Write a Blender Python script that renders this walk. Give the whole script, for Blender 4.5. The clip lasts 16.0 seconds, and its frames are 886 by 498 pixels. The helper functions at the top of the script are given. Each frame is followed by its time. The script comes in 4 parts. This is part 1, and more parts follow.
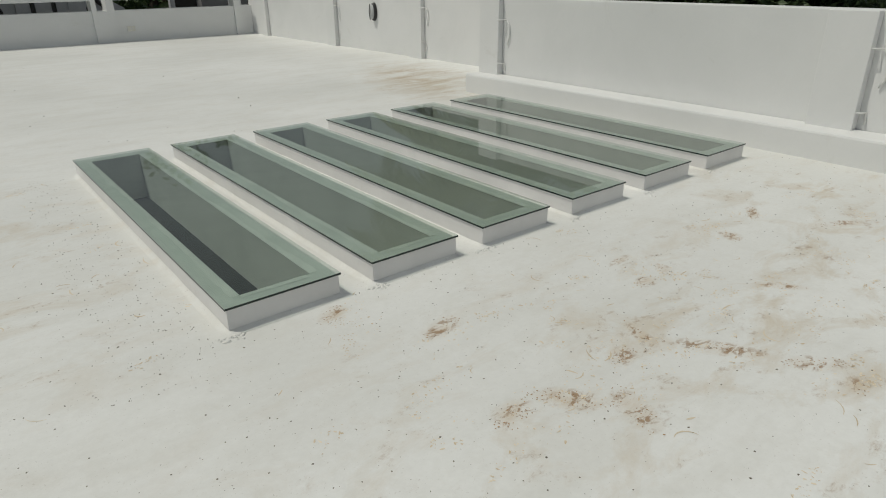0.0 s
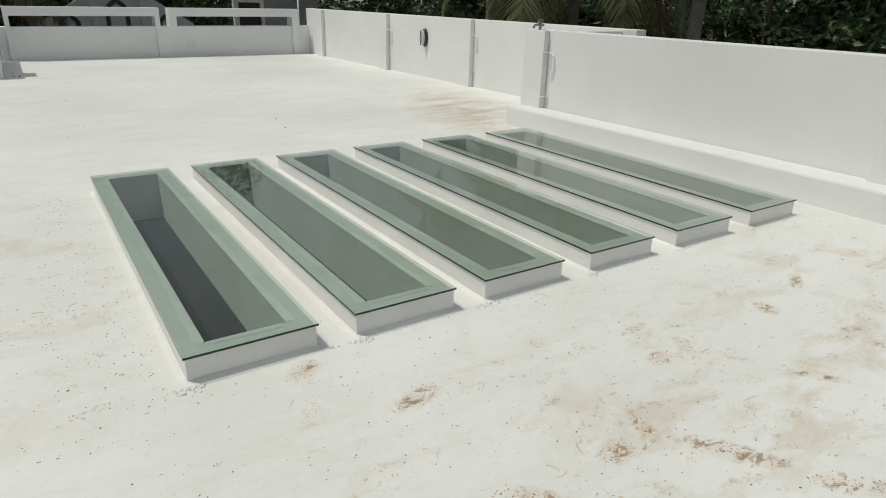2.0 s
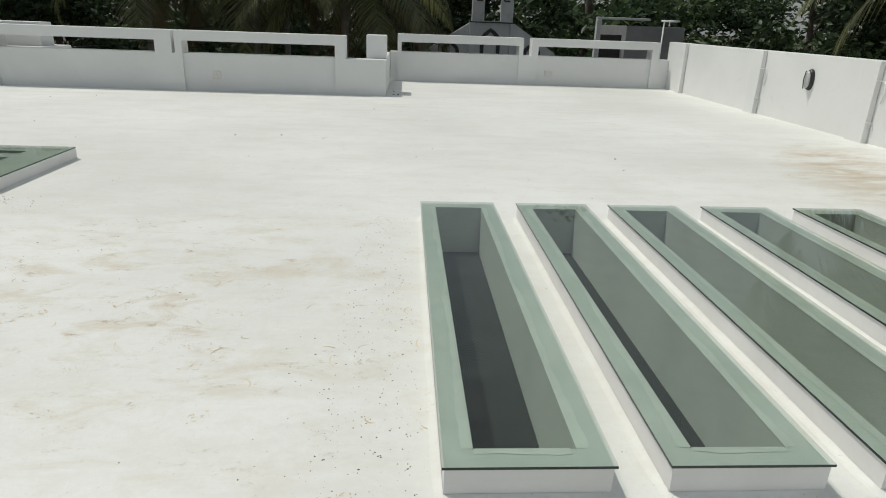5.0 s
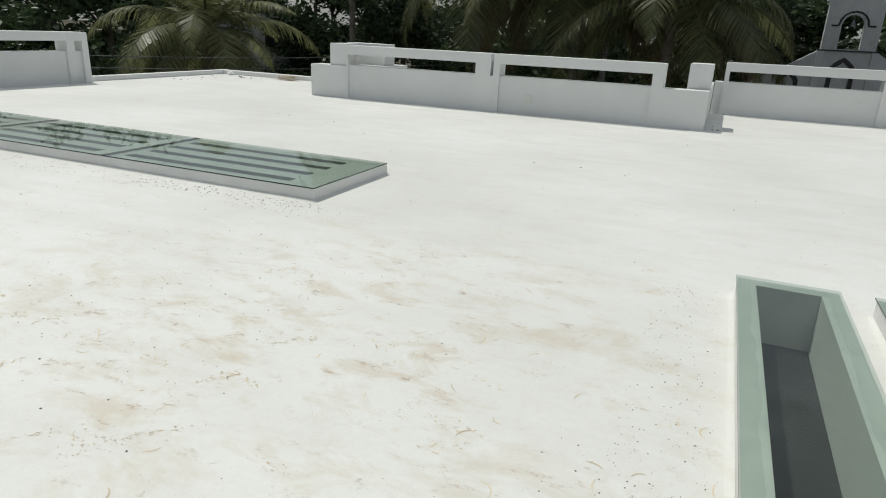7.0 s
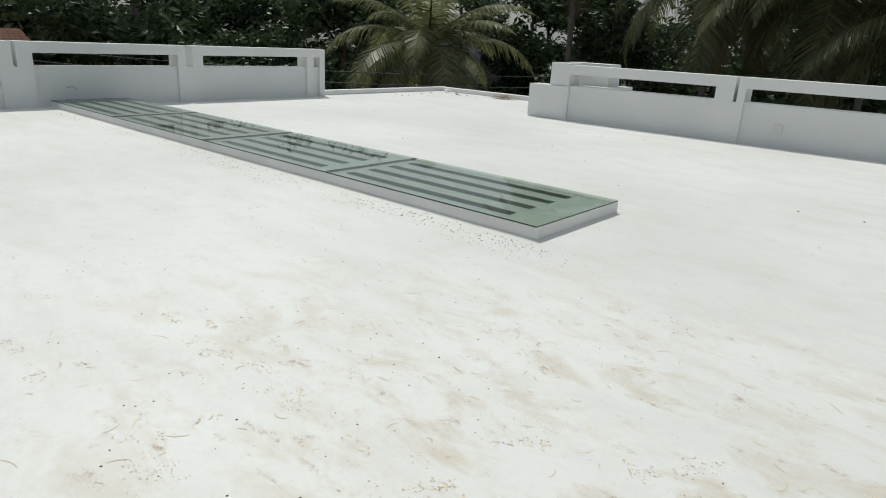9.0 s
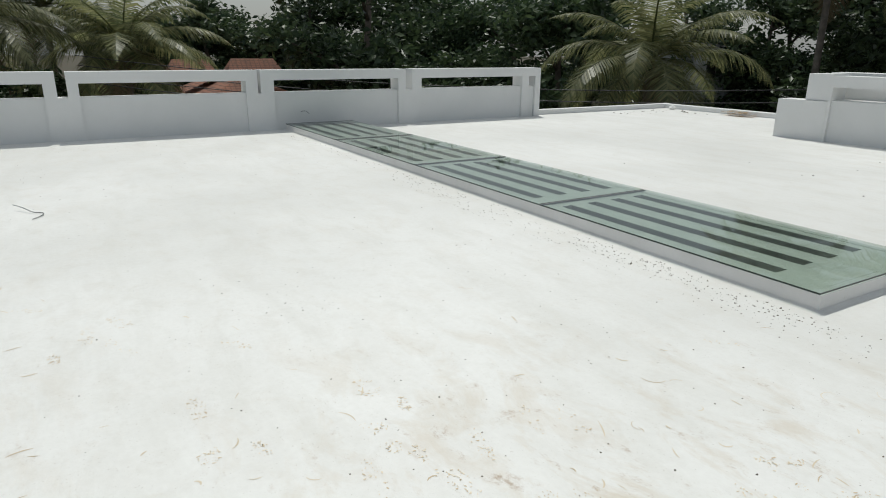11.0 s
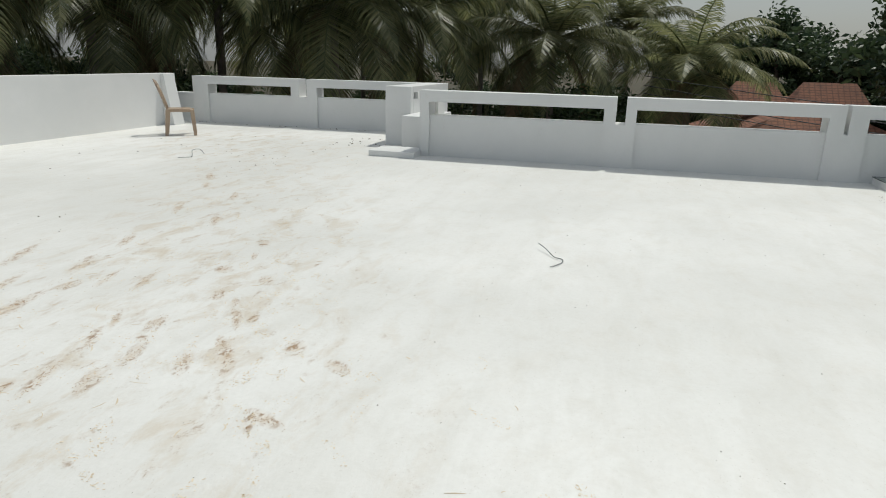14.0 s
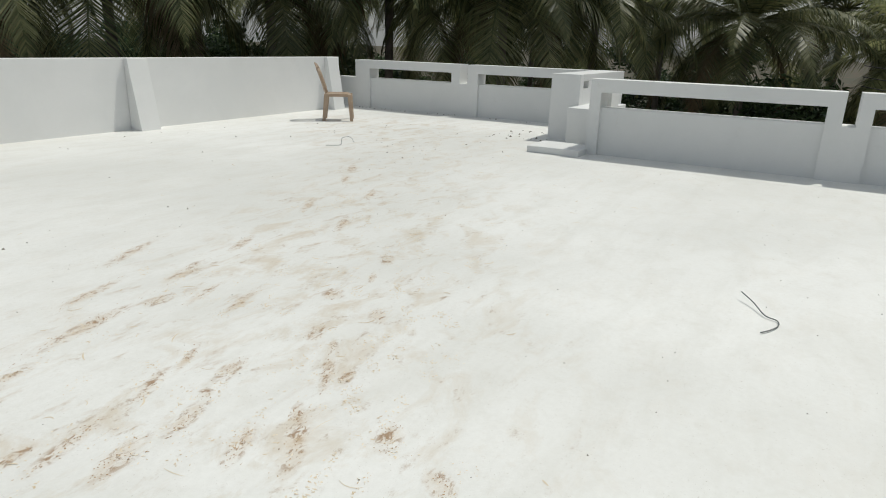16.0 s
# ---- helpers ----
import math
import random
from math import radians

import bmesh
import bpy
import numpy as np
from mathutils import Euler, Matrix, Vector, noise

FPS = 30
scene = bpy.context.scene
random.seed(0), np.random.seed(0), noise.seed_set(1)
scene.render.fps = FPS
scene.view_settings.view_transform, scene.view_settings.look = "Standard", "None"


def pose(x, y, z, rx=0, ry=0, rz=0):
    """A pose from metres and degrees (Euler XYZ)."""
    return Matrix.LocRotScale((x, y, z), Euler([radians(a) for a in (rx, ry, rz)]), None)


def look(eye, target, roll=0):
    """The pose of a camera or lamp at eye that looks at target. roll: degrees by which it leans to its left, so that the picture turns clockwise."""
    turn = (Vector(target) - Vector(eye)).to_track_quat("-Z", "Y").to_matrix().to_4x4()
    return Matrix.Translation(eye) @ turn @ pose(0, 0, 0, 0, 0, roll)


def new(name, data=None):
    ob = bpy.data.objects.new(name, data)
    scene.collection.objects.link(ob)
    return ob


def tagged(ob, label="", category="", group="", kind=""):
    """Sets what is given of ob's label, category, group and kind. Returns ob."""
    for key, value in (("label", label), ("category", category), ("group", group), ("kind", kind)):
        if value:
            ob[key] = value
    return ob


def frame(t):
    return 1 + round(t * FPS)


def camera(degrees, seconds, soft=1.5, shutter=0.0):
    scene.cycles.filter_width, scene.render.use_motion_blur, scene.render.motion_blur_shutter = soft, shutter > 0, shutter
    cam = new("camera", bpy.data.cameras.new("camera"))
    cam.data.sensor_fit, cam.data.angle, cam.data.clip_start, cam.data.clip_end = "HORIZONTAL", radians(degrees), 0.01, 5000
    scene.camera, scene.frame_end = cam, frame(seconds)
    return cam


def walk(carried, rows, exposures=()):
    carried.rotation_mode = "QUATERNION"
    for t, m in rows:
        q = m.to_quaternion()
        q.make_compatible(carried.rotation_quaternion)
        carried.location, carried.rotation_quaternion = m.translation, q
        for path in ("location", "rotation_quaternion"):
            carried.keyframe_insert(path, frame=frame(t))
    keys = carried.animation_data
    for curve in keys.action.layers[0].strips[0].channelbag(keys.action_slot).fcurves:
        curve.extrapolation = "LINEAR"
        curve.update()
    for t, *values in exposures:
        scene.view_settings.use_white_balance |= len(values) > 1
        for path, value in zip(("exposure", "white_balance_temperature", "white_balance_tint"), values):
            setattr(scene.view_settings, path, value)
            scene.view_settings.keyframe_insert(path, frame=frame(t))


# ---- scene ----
cam = camera(69.6, 16.0, 1.0)
PATH = [
    (0, (-0.57, -4.692, 1.231), (0.569, -3.255, 0.434), -0.7),
    (0.5, (-0.426, -4.66, 1.239), (0.726, -3.217, 0.472), -0.6),
    (1, (-0.34, -4.655, 1.252), (0.768, -3.166, 0.506), -0.3),
    (1.5, (-0.267, -4.655, 1.252), (0.799, -3.135, 0.51), 0.6),
    (2, (-0.223, -4.607, 1.255), (0.805, -3.056, 0.522), 1.3),
    (2.5, (-0.182, -4.485, 1.262), (0.785, -2.879, 0.566), 1.7),
    (3, (-0.142, -4.376, 1.259), (0.633, -2.687, 0.52), 0.2),
    (3.2, (-0.114, -4.328, 1.264), (0.577, -2.597, 0.54), 0.3),
    (5.3, (-0.037, -3.923, 1.246), (-0.106, -2.043, 0.567), 0.9),
    (5.5, (-0.042, -3.861, 1.247), (-0.266, -1.992, 0.571), 0.0),
    (6, (-0.024, -3.726, 1.265), (-0.495, -1.891, 0.625), 1.7),
    (6.5, (-0.038, -3.605, 1.262), (-0.63, -1.809, 0.609), 2.8),
    (7, (-0.141, -3.473, 1.272), (-0.871, -1.726, 0.625), 2.6),
    (7.5, (-0.263, -3.398, 1.266), (-1.12, -1.721, 0.594), 1.7),
    (8, (-0.403, -3.289, 1.259), (-1.487, -1.736, 0.617), 0.6),
    (8.2, (-0.469, -3.242, 1.264), (-1.599, -1.72, 0.627), 1.6),
    (10.3, (-0.996, -2.769, 1.248), (-2.474, -1.574, 0.625), 1.2),
    (10.5, (-1.059, -2.746, 1.25), (-2.596, -1.637, 0.613), 1.3),
    (11, (-1.266, -2.68, 1.256), (-2.91, -1.707, 0.663), 0.4),
    (11.5, (-1.482, -2.632, 1.264), (-3.192, -1.79, 0.658), -0.0),
    (12, (-1.724, -2.581, 1.295), (-3.574, -2.065, 0.739), 0.3),
    (12.5, (-1.959, -2.569, 1.301), (-3.867, -2.317, 0.758), 1.3),
    (13, (-2.184, -2.575, 1.341), (-4.101, -2.423, 0.79), 1.0),
    (13.5, (-2.412, -2.582, 1.346), (-4.324, -2.769, 0.788), -0.4),
    (14, (-2.66, -2.603, 1.359), (-4.512, -3.103, 0.794), 1.4),
    (14.5, (-2.914, -2.693, 1.356), (-4.75, -3.282, 0.826), 0.5),
    (15, (-3.161, -2.783, 1.34), (-4.953, -3.474, 0.782), -0.6),
    (15.5, (-3.411, -2.845, 1.335), (-5.108, -3.729, 0.752), 1.6),
    (16, (-3.631, -2.93, 1.325), (-5.286, -3.87, 0.71), 1.7),
]
walk(cam, [(t, look(eye, target, roll)) for t, eye, target, roll in PATH],
     ((0.0, -0.91, 6620, 4), (1.0, -0.90, 6620, 4), (2.0, -0.60, 6620, 4), (2.6, -0.37, 6600, 3), (3.0, -0.52, 6600, 3), (3.3, -0.53, 6600, 3), (5.5, -0.51, 6520, 4), (6.0, -0.44, 6520, 4), (8.0, -0.47, 6400, 4), (11.0, -0.44, 6360, 5), (16.0, -0.42, 6480, 5)))

# ---- world and sun ----
SUN_TO = Vector((-0.43, 0.20, 0.95)).normalized()
world = bpy.data.worlds.new("sky")
scene.world = world
world.use_nodes = True
wn = world.node_tree.nodes
sky = wn.new("ShaderNodeTexSky")
sky.sky_type = "NISHITA"
sky.sun_disc = False
sky.sun_elevation = math.asin(SUN_TO.z)
sky.sun_rotation = math.atan2(SUN_TO.x, SUN_TO.y)
sky.air_density, sky.dust_density, sky.ozone_density = 1.0, 3.0, 1.0
haze = wn.new("ShaderNodeMix")
haze.data_type = "RGBA"
haze.inputs[0].default_value = 0.55
haze.inputs[7].default_value = (5.2, 5.35, 5.45, 1)
world.node_tree.links.new(sky.outputs[0], haze.inputs[6])
world.node_tree.links.new(haze.outputs[2], wn["Background"].inputs[0])
wn["Background"].inputs[1].default_value = 0.105
sun = new("sun", bpy.data.lights.new("sun", "SUN"))
sun.data.energy, sun.data.angle, sun.data.color = 3.0, radians(0.6), (1.0, 0.96, 0.90)
sun.matrix_world = look((0, 0, 30), Vector((0, 0, 30)) - SUN_TO)


# ---- materials ----
def mat(name):
    m = bpy.data.materials.new(name)
    m.use_nodes = True
    return m, m.node_tree.nodes, m.node_tree.links


def noise_node(n, l, scale, detail=4.0, rough=0.55, dist=0.0, vec=None):
    t = n.new("ShaderNodeTexNoise")
    t.inputs["Scale"].default_value, t.inputs["Detail"].default_value = scale, detail
    t.inputs["Roughness"].default_value, t.inputs["Distortion"].default_value = rough, dist
    if vec is not None:
        l.new(vec, t.inputs["Vector"])
    return t.outputs["Fac"]


def span(n, l, value, lo, hi, a=0.0, b=1.0):
    r = n.new("ShaderNodeMapRange")
    r.inputs[1].default_value, r.inputs[2].default_value, r.inputs[3].default_value, r.inputs[4].default_value = lo, hi, a, b
    l.new(value, r.inputs[0])
    return r.outputs[0]


def sums(n, l, op, a, b):
    r = n.new("ShaderNodeMath")
    r.operation = op
    for k, v in enumerate((a, b)):
        if isinstance(v, (int, float)):
            r.inputs[k].default_value = v
        else:
            l.new(v, r.inputs[k])
    return r.outputs[0]


def blend(n, l, fac, a, b):
    r = n.new("ShaderNodeMix")
    r.data_type = "RGBA"
    for sock, v in ((r.inputs[0], fac), (r.inputs[6], a), (r.inputs[7], b)):
        if isinstance(v, tuple):
            sock.default_value = (*v, 1)
        elif isinstance(v, (int, float)):
            sock.default_value = v
        else:
            l.new(v, sock)
    return r.outputs[2]


def relief(n, l, height, strength, distance=0.01):
    b = n.new("ShaderNodeBump")
    b.inputs["Strength"].default_value, b.inputs["Distance"].default_value = strength, distance
    l.new(height, b.inputs["Height"])
    return b.outputs[0]


def place(n):
    return n.new("ShaderNodeTexCoord").outputs["Object"]


def surface(name, a, b, scale, rough=0.6, bump=0.15, spots=None, metal=0.0, fine=60.0, vary=0.0):
    """A paint or skin of two close tones at two scales, with fine relief and spots of a third colour."""
    m, n, l = mat(name)
    p = n["Principled BSDF"]
    at = place(n)
    big, small = noise_node(n, l, scale, 5, 0.6, 0.3, at), noise_node(n, l, fine, 4, 0.6, 0, at)
    c = blend(n, l, span(n, l, big, 0.35, 0.65), a, b)
    c = blend(n, l, span(n, l, small, 0.3, 0.7, 0.0, 0.25), c, b)
    if spots:
        c = blend(n, l, span(n, l, noise_node(n, l, scale * 3.1, 6, 0.7, 0.8, at), spots[1], spots[1] + 0.12, 0, spots[2]), c, spots[0])
    if vary:
        info = n.new("ShaderNodeObjectInfo")
        h = n.new("ShaderNodeHueSaturation")
        l.new(span(n, l, info.outputs["Random"], 0, 1, 1 - vary, 1 + vary), h.inputs["Value"])
        l.new(c, h.inputs["Color"])
        c = h.outputs[0]
    l.new(c, p.inputs["Base Color"])
    p.inputs["Roughness"].default_value, p.inputs["Metallic"].default_value = rough, metal
    if bump:
        l.new(relief(n, l, small, bump, 0.004), p.inputs["Normal"])
    return m


def soft_patch(n, l, at, x, y, rx, ry, turn=0.0):
    """1 at the middle of an ellipse on the floor, falling to 0 at its rim."""
    mp = n.new("ShaderNodeMapping")
    mp.vector_type = "TEXTURE"
    mp.inputs["Location"].default_value = (x, y, 0)
    mp.inputs["Rotation"].default_value = (0, 0, radians(turn))
    mp.inputs["Scale"].default_value = (rx, ry, 1)
    l.new(at, mp.inputs["Vector"])
    ln = n.new("ShaderNodeVectorMath")
    ln.operation = "LENGTH"
    l.new(mp.outputs[0], ln.inputs[0])
    return span(n, l, ln.outputs["Value"], 1.0, 0.25)


# trodden mud: (x, y, direction, half length, half width)
prints = [(-5.26, -4.86, 0.3, 0.13, 0.045), (-5.73, -4.80, 0.5, 0.11, 0.045), (-6.05, -4.67, 0.6, 0.11, 0.045), (-5.22, -4.03, 0.4, 0.10, 0.05), (-4.66, -4.71, 0.3, 0.14, 0.05), (-6.16, -5.05, 0.8, 0.10, 0.06),
          (-6.80, -5.14, 0.6, 0.12, 0.05), (-5.48, -4.42, 0.3, 0.07, 0.03), (-5.10, -3.75, 0.9, 0.10, 0.045), (-5.08, -4.80, 0.5, 0.05, 0.03), (-5.59, -5.74, 0.3, 0.12, 0.05)]
drags = [(-5.66, -4.64, 0.6, 0.09, 0.022), (-5.45, -4.50, 0.6, 0.20, 0.028), (-6.48, -5.02, 0.5, 0.12, 0.02), (-5.03, -4.29, 0.57, 0.24, 0.045), (-5.16, -4.40, 0.6, 0.10, 0.028), (-4.61, -4.92, 0.3, 0.22, 0.035), (-4.47, -5.0, 0.3, 0.12, 0.03),
         (-5.23, -5.09, 0.5, 0.14, 0.02), (-4.93, -4.72, 0.3, 0.17, 0.04), (-5.80, -5.38, 0.35, 0.18, 0.03), (-5.95, -5.99, 0.4, 0.25, 0.045), (-6.53, -6.14, 0.4, 0.22, 0.04), (-5.75, -5.62, 0.3, 0.18, 0.03)]
drags += [(-5.18, -5.74, 0.24, 0.36, 0.05), (-4.76, -5.55, 0.2, 0.12, 0.035), (-5.01, -5.03, 0.5, 0.16, 0.035), (-4.91, -4.43, 0.4, 0.16, 0.035), (-5.44, -6.11, 0.3, 0.26, 0.04), (-5.98, -6.55, 0.4, 0.30, 0.045),
          (-7.3, -5.9, 0.5, 0.25, 0.04), (-8.2, -6.3, 0.5, 0.25, 0.04), (-7.6, -6.5, 0.5, 0.3, 0.04), (-9.1, -7.2, 0.6, 0.3, 0.05), (-8.6, -6.9, 0.6, 0.25, 0.04), (-4.61, -3.84, 1.2, 0.13, 0.038), (-4.57, -3.88, 0.4, 0.09, 0.026), (-4.06, -3.50, 0.8, 0.13, 0.032), (-3.92, -3.56, 0.3, 0.08, 0.024)]
east_marks = [(1.73, -3.10, 0.1, 0.10, 0.022), (1.25, -3.56, -1.9, 0.11, 0.03), (1.08, -3.60, 0.3, 0.08, 0.045), (1.38, -3.78, -0.95, 0.19, 0.045), (2.40, -3.27, 0.9, 0.08, 0.05), (2.80, -3.18, 0.6, 0.14, 0.03), (2.04, -3.70, -0.9, 0.12, 0.03),
              (0.72, -3.05, 0.35, 0.11, 0.04), (0.45, -2.70, 0.6, 0.09, 0.045), (0.57, -3.59, 0.3, 0.10, 0.055), (0.76, -3.65, -0.9, 0.14, 0.05), (0.87, -3.81, 1.2, 0.13, 0.05), (2.99, -3.55, -0.5, 0.16, 0.035), (1.55, -4.05, -0.7, 0.12, 0.045)]
east_marks += [(1.52, -4.19, 0.2, 0.07, 0.035), (1.64, -3.31, 0.2, 0.07, 0.04), (1.80, -3.29, 0.9, 0.07, 0.035)]
flat_marks = [(-2.44, -1.55, 1.1, 0.12, 0.04), (-1.89, -0.94, 0.7, 0.10, 0.04), (-1.66, -1.33, 0.4, 0.10, 0.06), (-1.70, -1.51, 0.9, 0.14, 0.03), (-1.19, -1.22, 0.95, 0.26, 0.035), (-1.81, -1.97, 0.7, 0.13, 0.035), (-1.75, -2.10, 1.5, 0.10, 0.025),
              (-1.66, -2.23, 0.7, 0.16, 0.045), (-2.02, -2.42, 0.8, 0.18, 0.03), (-2.30, -2.65, 0.9, 0.16, 0.03), (-2.35, -2.36, 0.4, 0.12, 0.06), (-0.99, -1.41, 0.9, 0.12, 0.03), (-0.94, -1.64, 1.2, 0.14, 0.07), (-1.21, -1.86, 0.8, 0.08, 0.04)]
flat_marks += [(-1.76, -2.36, 0.6, 0.13, 0.045), (-1.20, -0.71, 0.6, 0.12, 0.03), (-1.68, -0.71, 0.7, 0.14, 0.06), (-0.63, -1.21, 1.0, 0.12, 0.05), (-2.32, -1.46, 0.7, 0.12, 0.025), (1.86, -3.51, 1.0, 0.16, 0.06), (0.41, -2.88, 1.2, 0.16, 0.06), (1.61, -3.51, -0.9, 0.14, 0.03), (2.56, -3.59, 0.3, 0.2, 0.07)]


def floor_paint():
    """White waterproof coat, brushed on, with mud trodden in along the ways people take."""
    m, n, l = mat("white_roof_coating")
    p = n["Principled BSDF"]
    at = place(n)
    stretch = n.new("ShaderNodeMapping")
    stretch.inputs["Scale"].default_value = (0.6, 2.2, 1)
    l.new(at, stretch.inputs["Vector"])
    wide = noise_node(n, l, 0.35, 4, 0.55, 0.2, at)
    brush = noise_node(n, l, 1.6, 6, 0.65, 0.4, stretch.outputs[0])
    fine = noise_node(n, l, 34, 5, 0.65, 0.0, at)
    c = blend(n, l, span(n, l, wide, 0.35, 0.65), (0.88, 0.88, 0.855), (0.75, 0.75, 0.72))
    c = blend(n, l, span(n, l, brush, 0.46, 0.68, 0, 0.32), c, (0.66, 0.65, 0.60))
    c = blend(n, l, span(n, l, fine, 0.35, 0.7, 0, 0.16), c, (0.60, 0.59, 0.55))
    c = blend(n, l, span(n, l, noise_node(n, l, 5.5, 6, 0.7, 0.3, at), 0.5, 0.72, 0, 0.3), c, (0.66, 0.64, 0.58))
    trodden = None
    for spot in ((2.2, -3.9, 2.9, 1.1, -8), (-1.6, -1.4, 2.4, 1.9, 20), (-7.2, -5.6, 6.2, 1.5, 27), (-4.6, -4.7, 2.0, 1.3, 20),
                 (4.3, 1.9, 2.2, 1.0, 70), (-11.9, -8.6, 3.0, 2.0, 50), (3.4, -3.4, 1.2, 1.0, 0)):
        one = soft_patch(n, l, at, *spot)
        trodden = one if trodden is None else sums(n, l, "MAXIMUM", trodden, one)
    lie = n.new("ShaderNodeMapping")
    lie.inputs["Rotation"].default_value = (0, 0, radians(-32))
    lie.inputs["Scale"].default_value = (0.8, 1.5, 1)
    l.new(at, lie.inputs["Vector"])
    smear = noise_node(n, l, 2.9, 8, 0.68, 0.5, lie.outputs[0])
    blots = noise_node(n, l, 8.5, 6, 0.72, 0.4, lie.outputs[0])
    crumbs = noise_node(n, l, 26, 4, 0.7, 0.6, at)
    tan = sums(n, l, "MULTIPLY", span(n, l, smear, 0.50, 0.66, 0, 0.62), span(n, l, trodden, 0, 1, 0.14, 1))
    c = blend(n, l, tan, c, (0.60, 0.51, 0.38))
    dirt = sums(n, l, "MULTIPLY", soft_patch(n, l, at, 4.35, 1.9, 1.9, 0.8, 68), span(n, l, brush, 0.40, 0.62, 0.1, 0.75))
    c = blend(n, l, dirt, c, (0.50, 0.39, 0.25))
    mud = sums(n, l, "MULTIPLY", span(n, l, blots, 0.56, 0.68), span(n, l, crumbs, 0.42, 0.60))
    mud = sums(n, l, "MULTIPLY", sums(n, l, "MULTIPLY", mud, span(n, l, smear, 0.46, 0.56)), span(n, l, trodden, 0, 0.7, 0.04, 0.85))
    c = blend(n, l, mud, c, (0.34, 0.22, 0.12))
    drag = n.new("ShaderNodeMapping")
    drag.inputs["Rotation"].default_value = (0, 0, radians(-14))
    drag.inputs["Scale"].default_value = (1.0, 3.2, 1)
    l.new(at, drag.inputs["Vector"])
    streak = span(n, l, noise_node(n, l, 2.4, 7, 0.7, 0.25, drag.outputs[0]), 0.57, 0.70, 0, 0.7)
    way = sums(n, l, "MAXIMUM", soft_patch(n, l, at, -6.2, -5.6, 4.6, 1.25, 14), soft_patch(n, l, at, -11.0, -8.0, 3.0, 1.6, 40))
    c = blend(n, l, sums(n, l, "MULTIPLY", sums(n, l, "MULTIPLY", streak, way), span(n, l, crumbs, 0.35, 0.6, 0.3, 1)), c, (0.46, 0.33, 0.20))
    stain = None
    for x, y, turn, long, wide in prints + drags + east_marks:
        one = soft_patch(n, l, at, x, y, long, wide * 1.3, math.degrees(turn))
        stain = one if stain is None else sums(n, l, "MAXIMUM", stain, one)
    broken = noise_node(n, l, 19, 5, 0.7, 0.5, lie.outputs[0])
    smudge = sums(n, l, "MULTIPLY", stain, span(n, l, blots, 0.38, 0.64, 0.04, 0.55))
    c = blend(n, l, smudge, c, (0.60, 0.46, 0.30))
    caked = sums(n, l, "MULTIPLY", span(n, l, stain, 0.1, 0.75), span(n, l, broken, 0.52, 0.60, 0, 0.85))
    c = blend(n, l, caked, c, (0.33, 0.20, 0.10))
    specks = sums(n, l, "MULTIPLY", span(n, l, noise_node(n, l, 95, 3, 0.6, 0.0, at), 0.63, 0.70, 0, 0.55), span(n, l, blots, 0.45, 0.62, 0.15, 1))
    c = blend(n, l, specks, c, (0.40, 0.36, 0.30))
    l.new(c, p.inputs["Base Color"])
    p.inputs["Roughness"].default_value = 0.55
    both = sums(n, l, "ADD", sums(n, l, "MULTIPLY", brush, 0.9), sums(n, l, "MULTIPLY", fine, 0.35))
    l.new(relief(n, l, both, 0.28, 0.012), p.inputs["Normal"])
    return m


def glass_sheet(name, tint, gloss_rough=0.02):
    m, n, l = mat(name)
    n.remove(n["Principled BSDF"])
    clear, shine, mix, fres = (n.new(k) for k in ("ShaderNodeBsdfTransparent", "ShaderNodeBsdfGlossy", "ShaderNodeMixShader", "ShaderNodeFresnel"))
    dust = noise_node(n, l, 5, 6, 0.7, 0.4, place(n))
    l.new(blend(n, l, span(n, l, dust, 0.4, 0.75), tint, tuple(0.93 * v for v in tint)), clear.inputs["Color"])
    shine.inputs["Roughness"].default_value = gloss_rough
    fres.inputs["IOR"].default_value = 1.5
    film, thin = n.new("ShaderNodeBsdfDiffuse"), n.new("ShaderNodeMixShader")
    film.inputs["Color"].default_value = (0.72, 0.80, 0.76, 1)
    l.new(span(n, l, dust, 0.35, 0.75, 0.012, 0.05), thin.inputs[0])
    l.new(clear.outputs[0], thin.inputs[1])
    l.new(film.outputs[0], thin.inputs[2])
    l.new(fres.outputs[0], mix.inputs[0])
    l.new(thin.outputs[0], mix.inputs[1])
    l.new(shine.outputs[0], mix.inputs[2])
    l.new(mix.outputs[0], n["Material Output"].inputs["Surface"])
    return m


FLOOR = floor_paint()
WHITE = surface("white_wall_paint", (0.80, 0.80, 0.79), (0.74, 0.745, 0.735), 0.9, 0.6, 0.12, ((0.60, 0.58, 0.53), 0.62, 0.25), fine=45)
CANT = surface("thick_white_coat", (0.86, 0.85, 0.82), (0.81, 0.80, 0.76), 3.0, 0.5, 0.35, fine=25)
CURB = surface("grey_white_curb_paint", (0.80, 0.79, 0.78), (0.71, 0.70, 0.69), 2.0, 0.6, 0.2, ((0.50, 0.47, 0.43), 0.62, 0.3), fine=40)
LEDGE = surface("sealed_curb_top", (0.64, 0.67, 0.645), (0.57, 0.61, 0.585), 4.0, 0.5, 0.1, fine=30)
SEAL = surface("milky_sealant", (0.72, 0.745, 0.72), (0.66, 0.69, 0.665), 5.0, 0.4, 0.2)
SHAFT = surface("shaft_plaster", (0.82, 0.83, 0.81), (0.70, 0.72, 0.69), 1.5, 0.8, 0.1)
# near black, so the unlit depth of the shafts is put into the colour
DARK = surface("dark_shaft_depth", (0.024, 0.027, 0.025), (0.018, 0.021, 0.019), 1.2, 0.8, 0)
GLASS = glass_sheet("green_float_glass", (0.775, 0.84, 0.80))
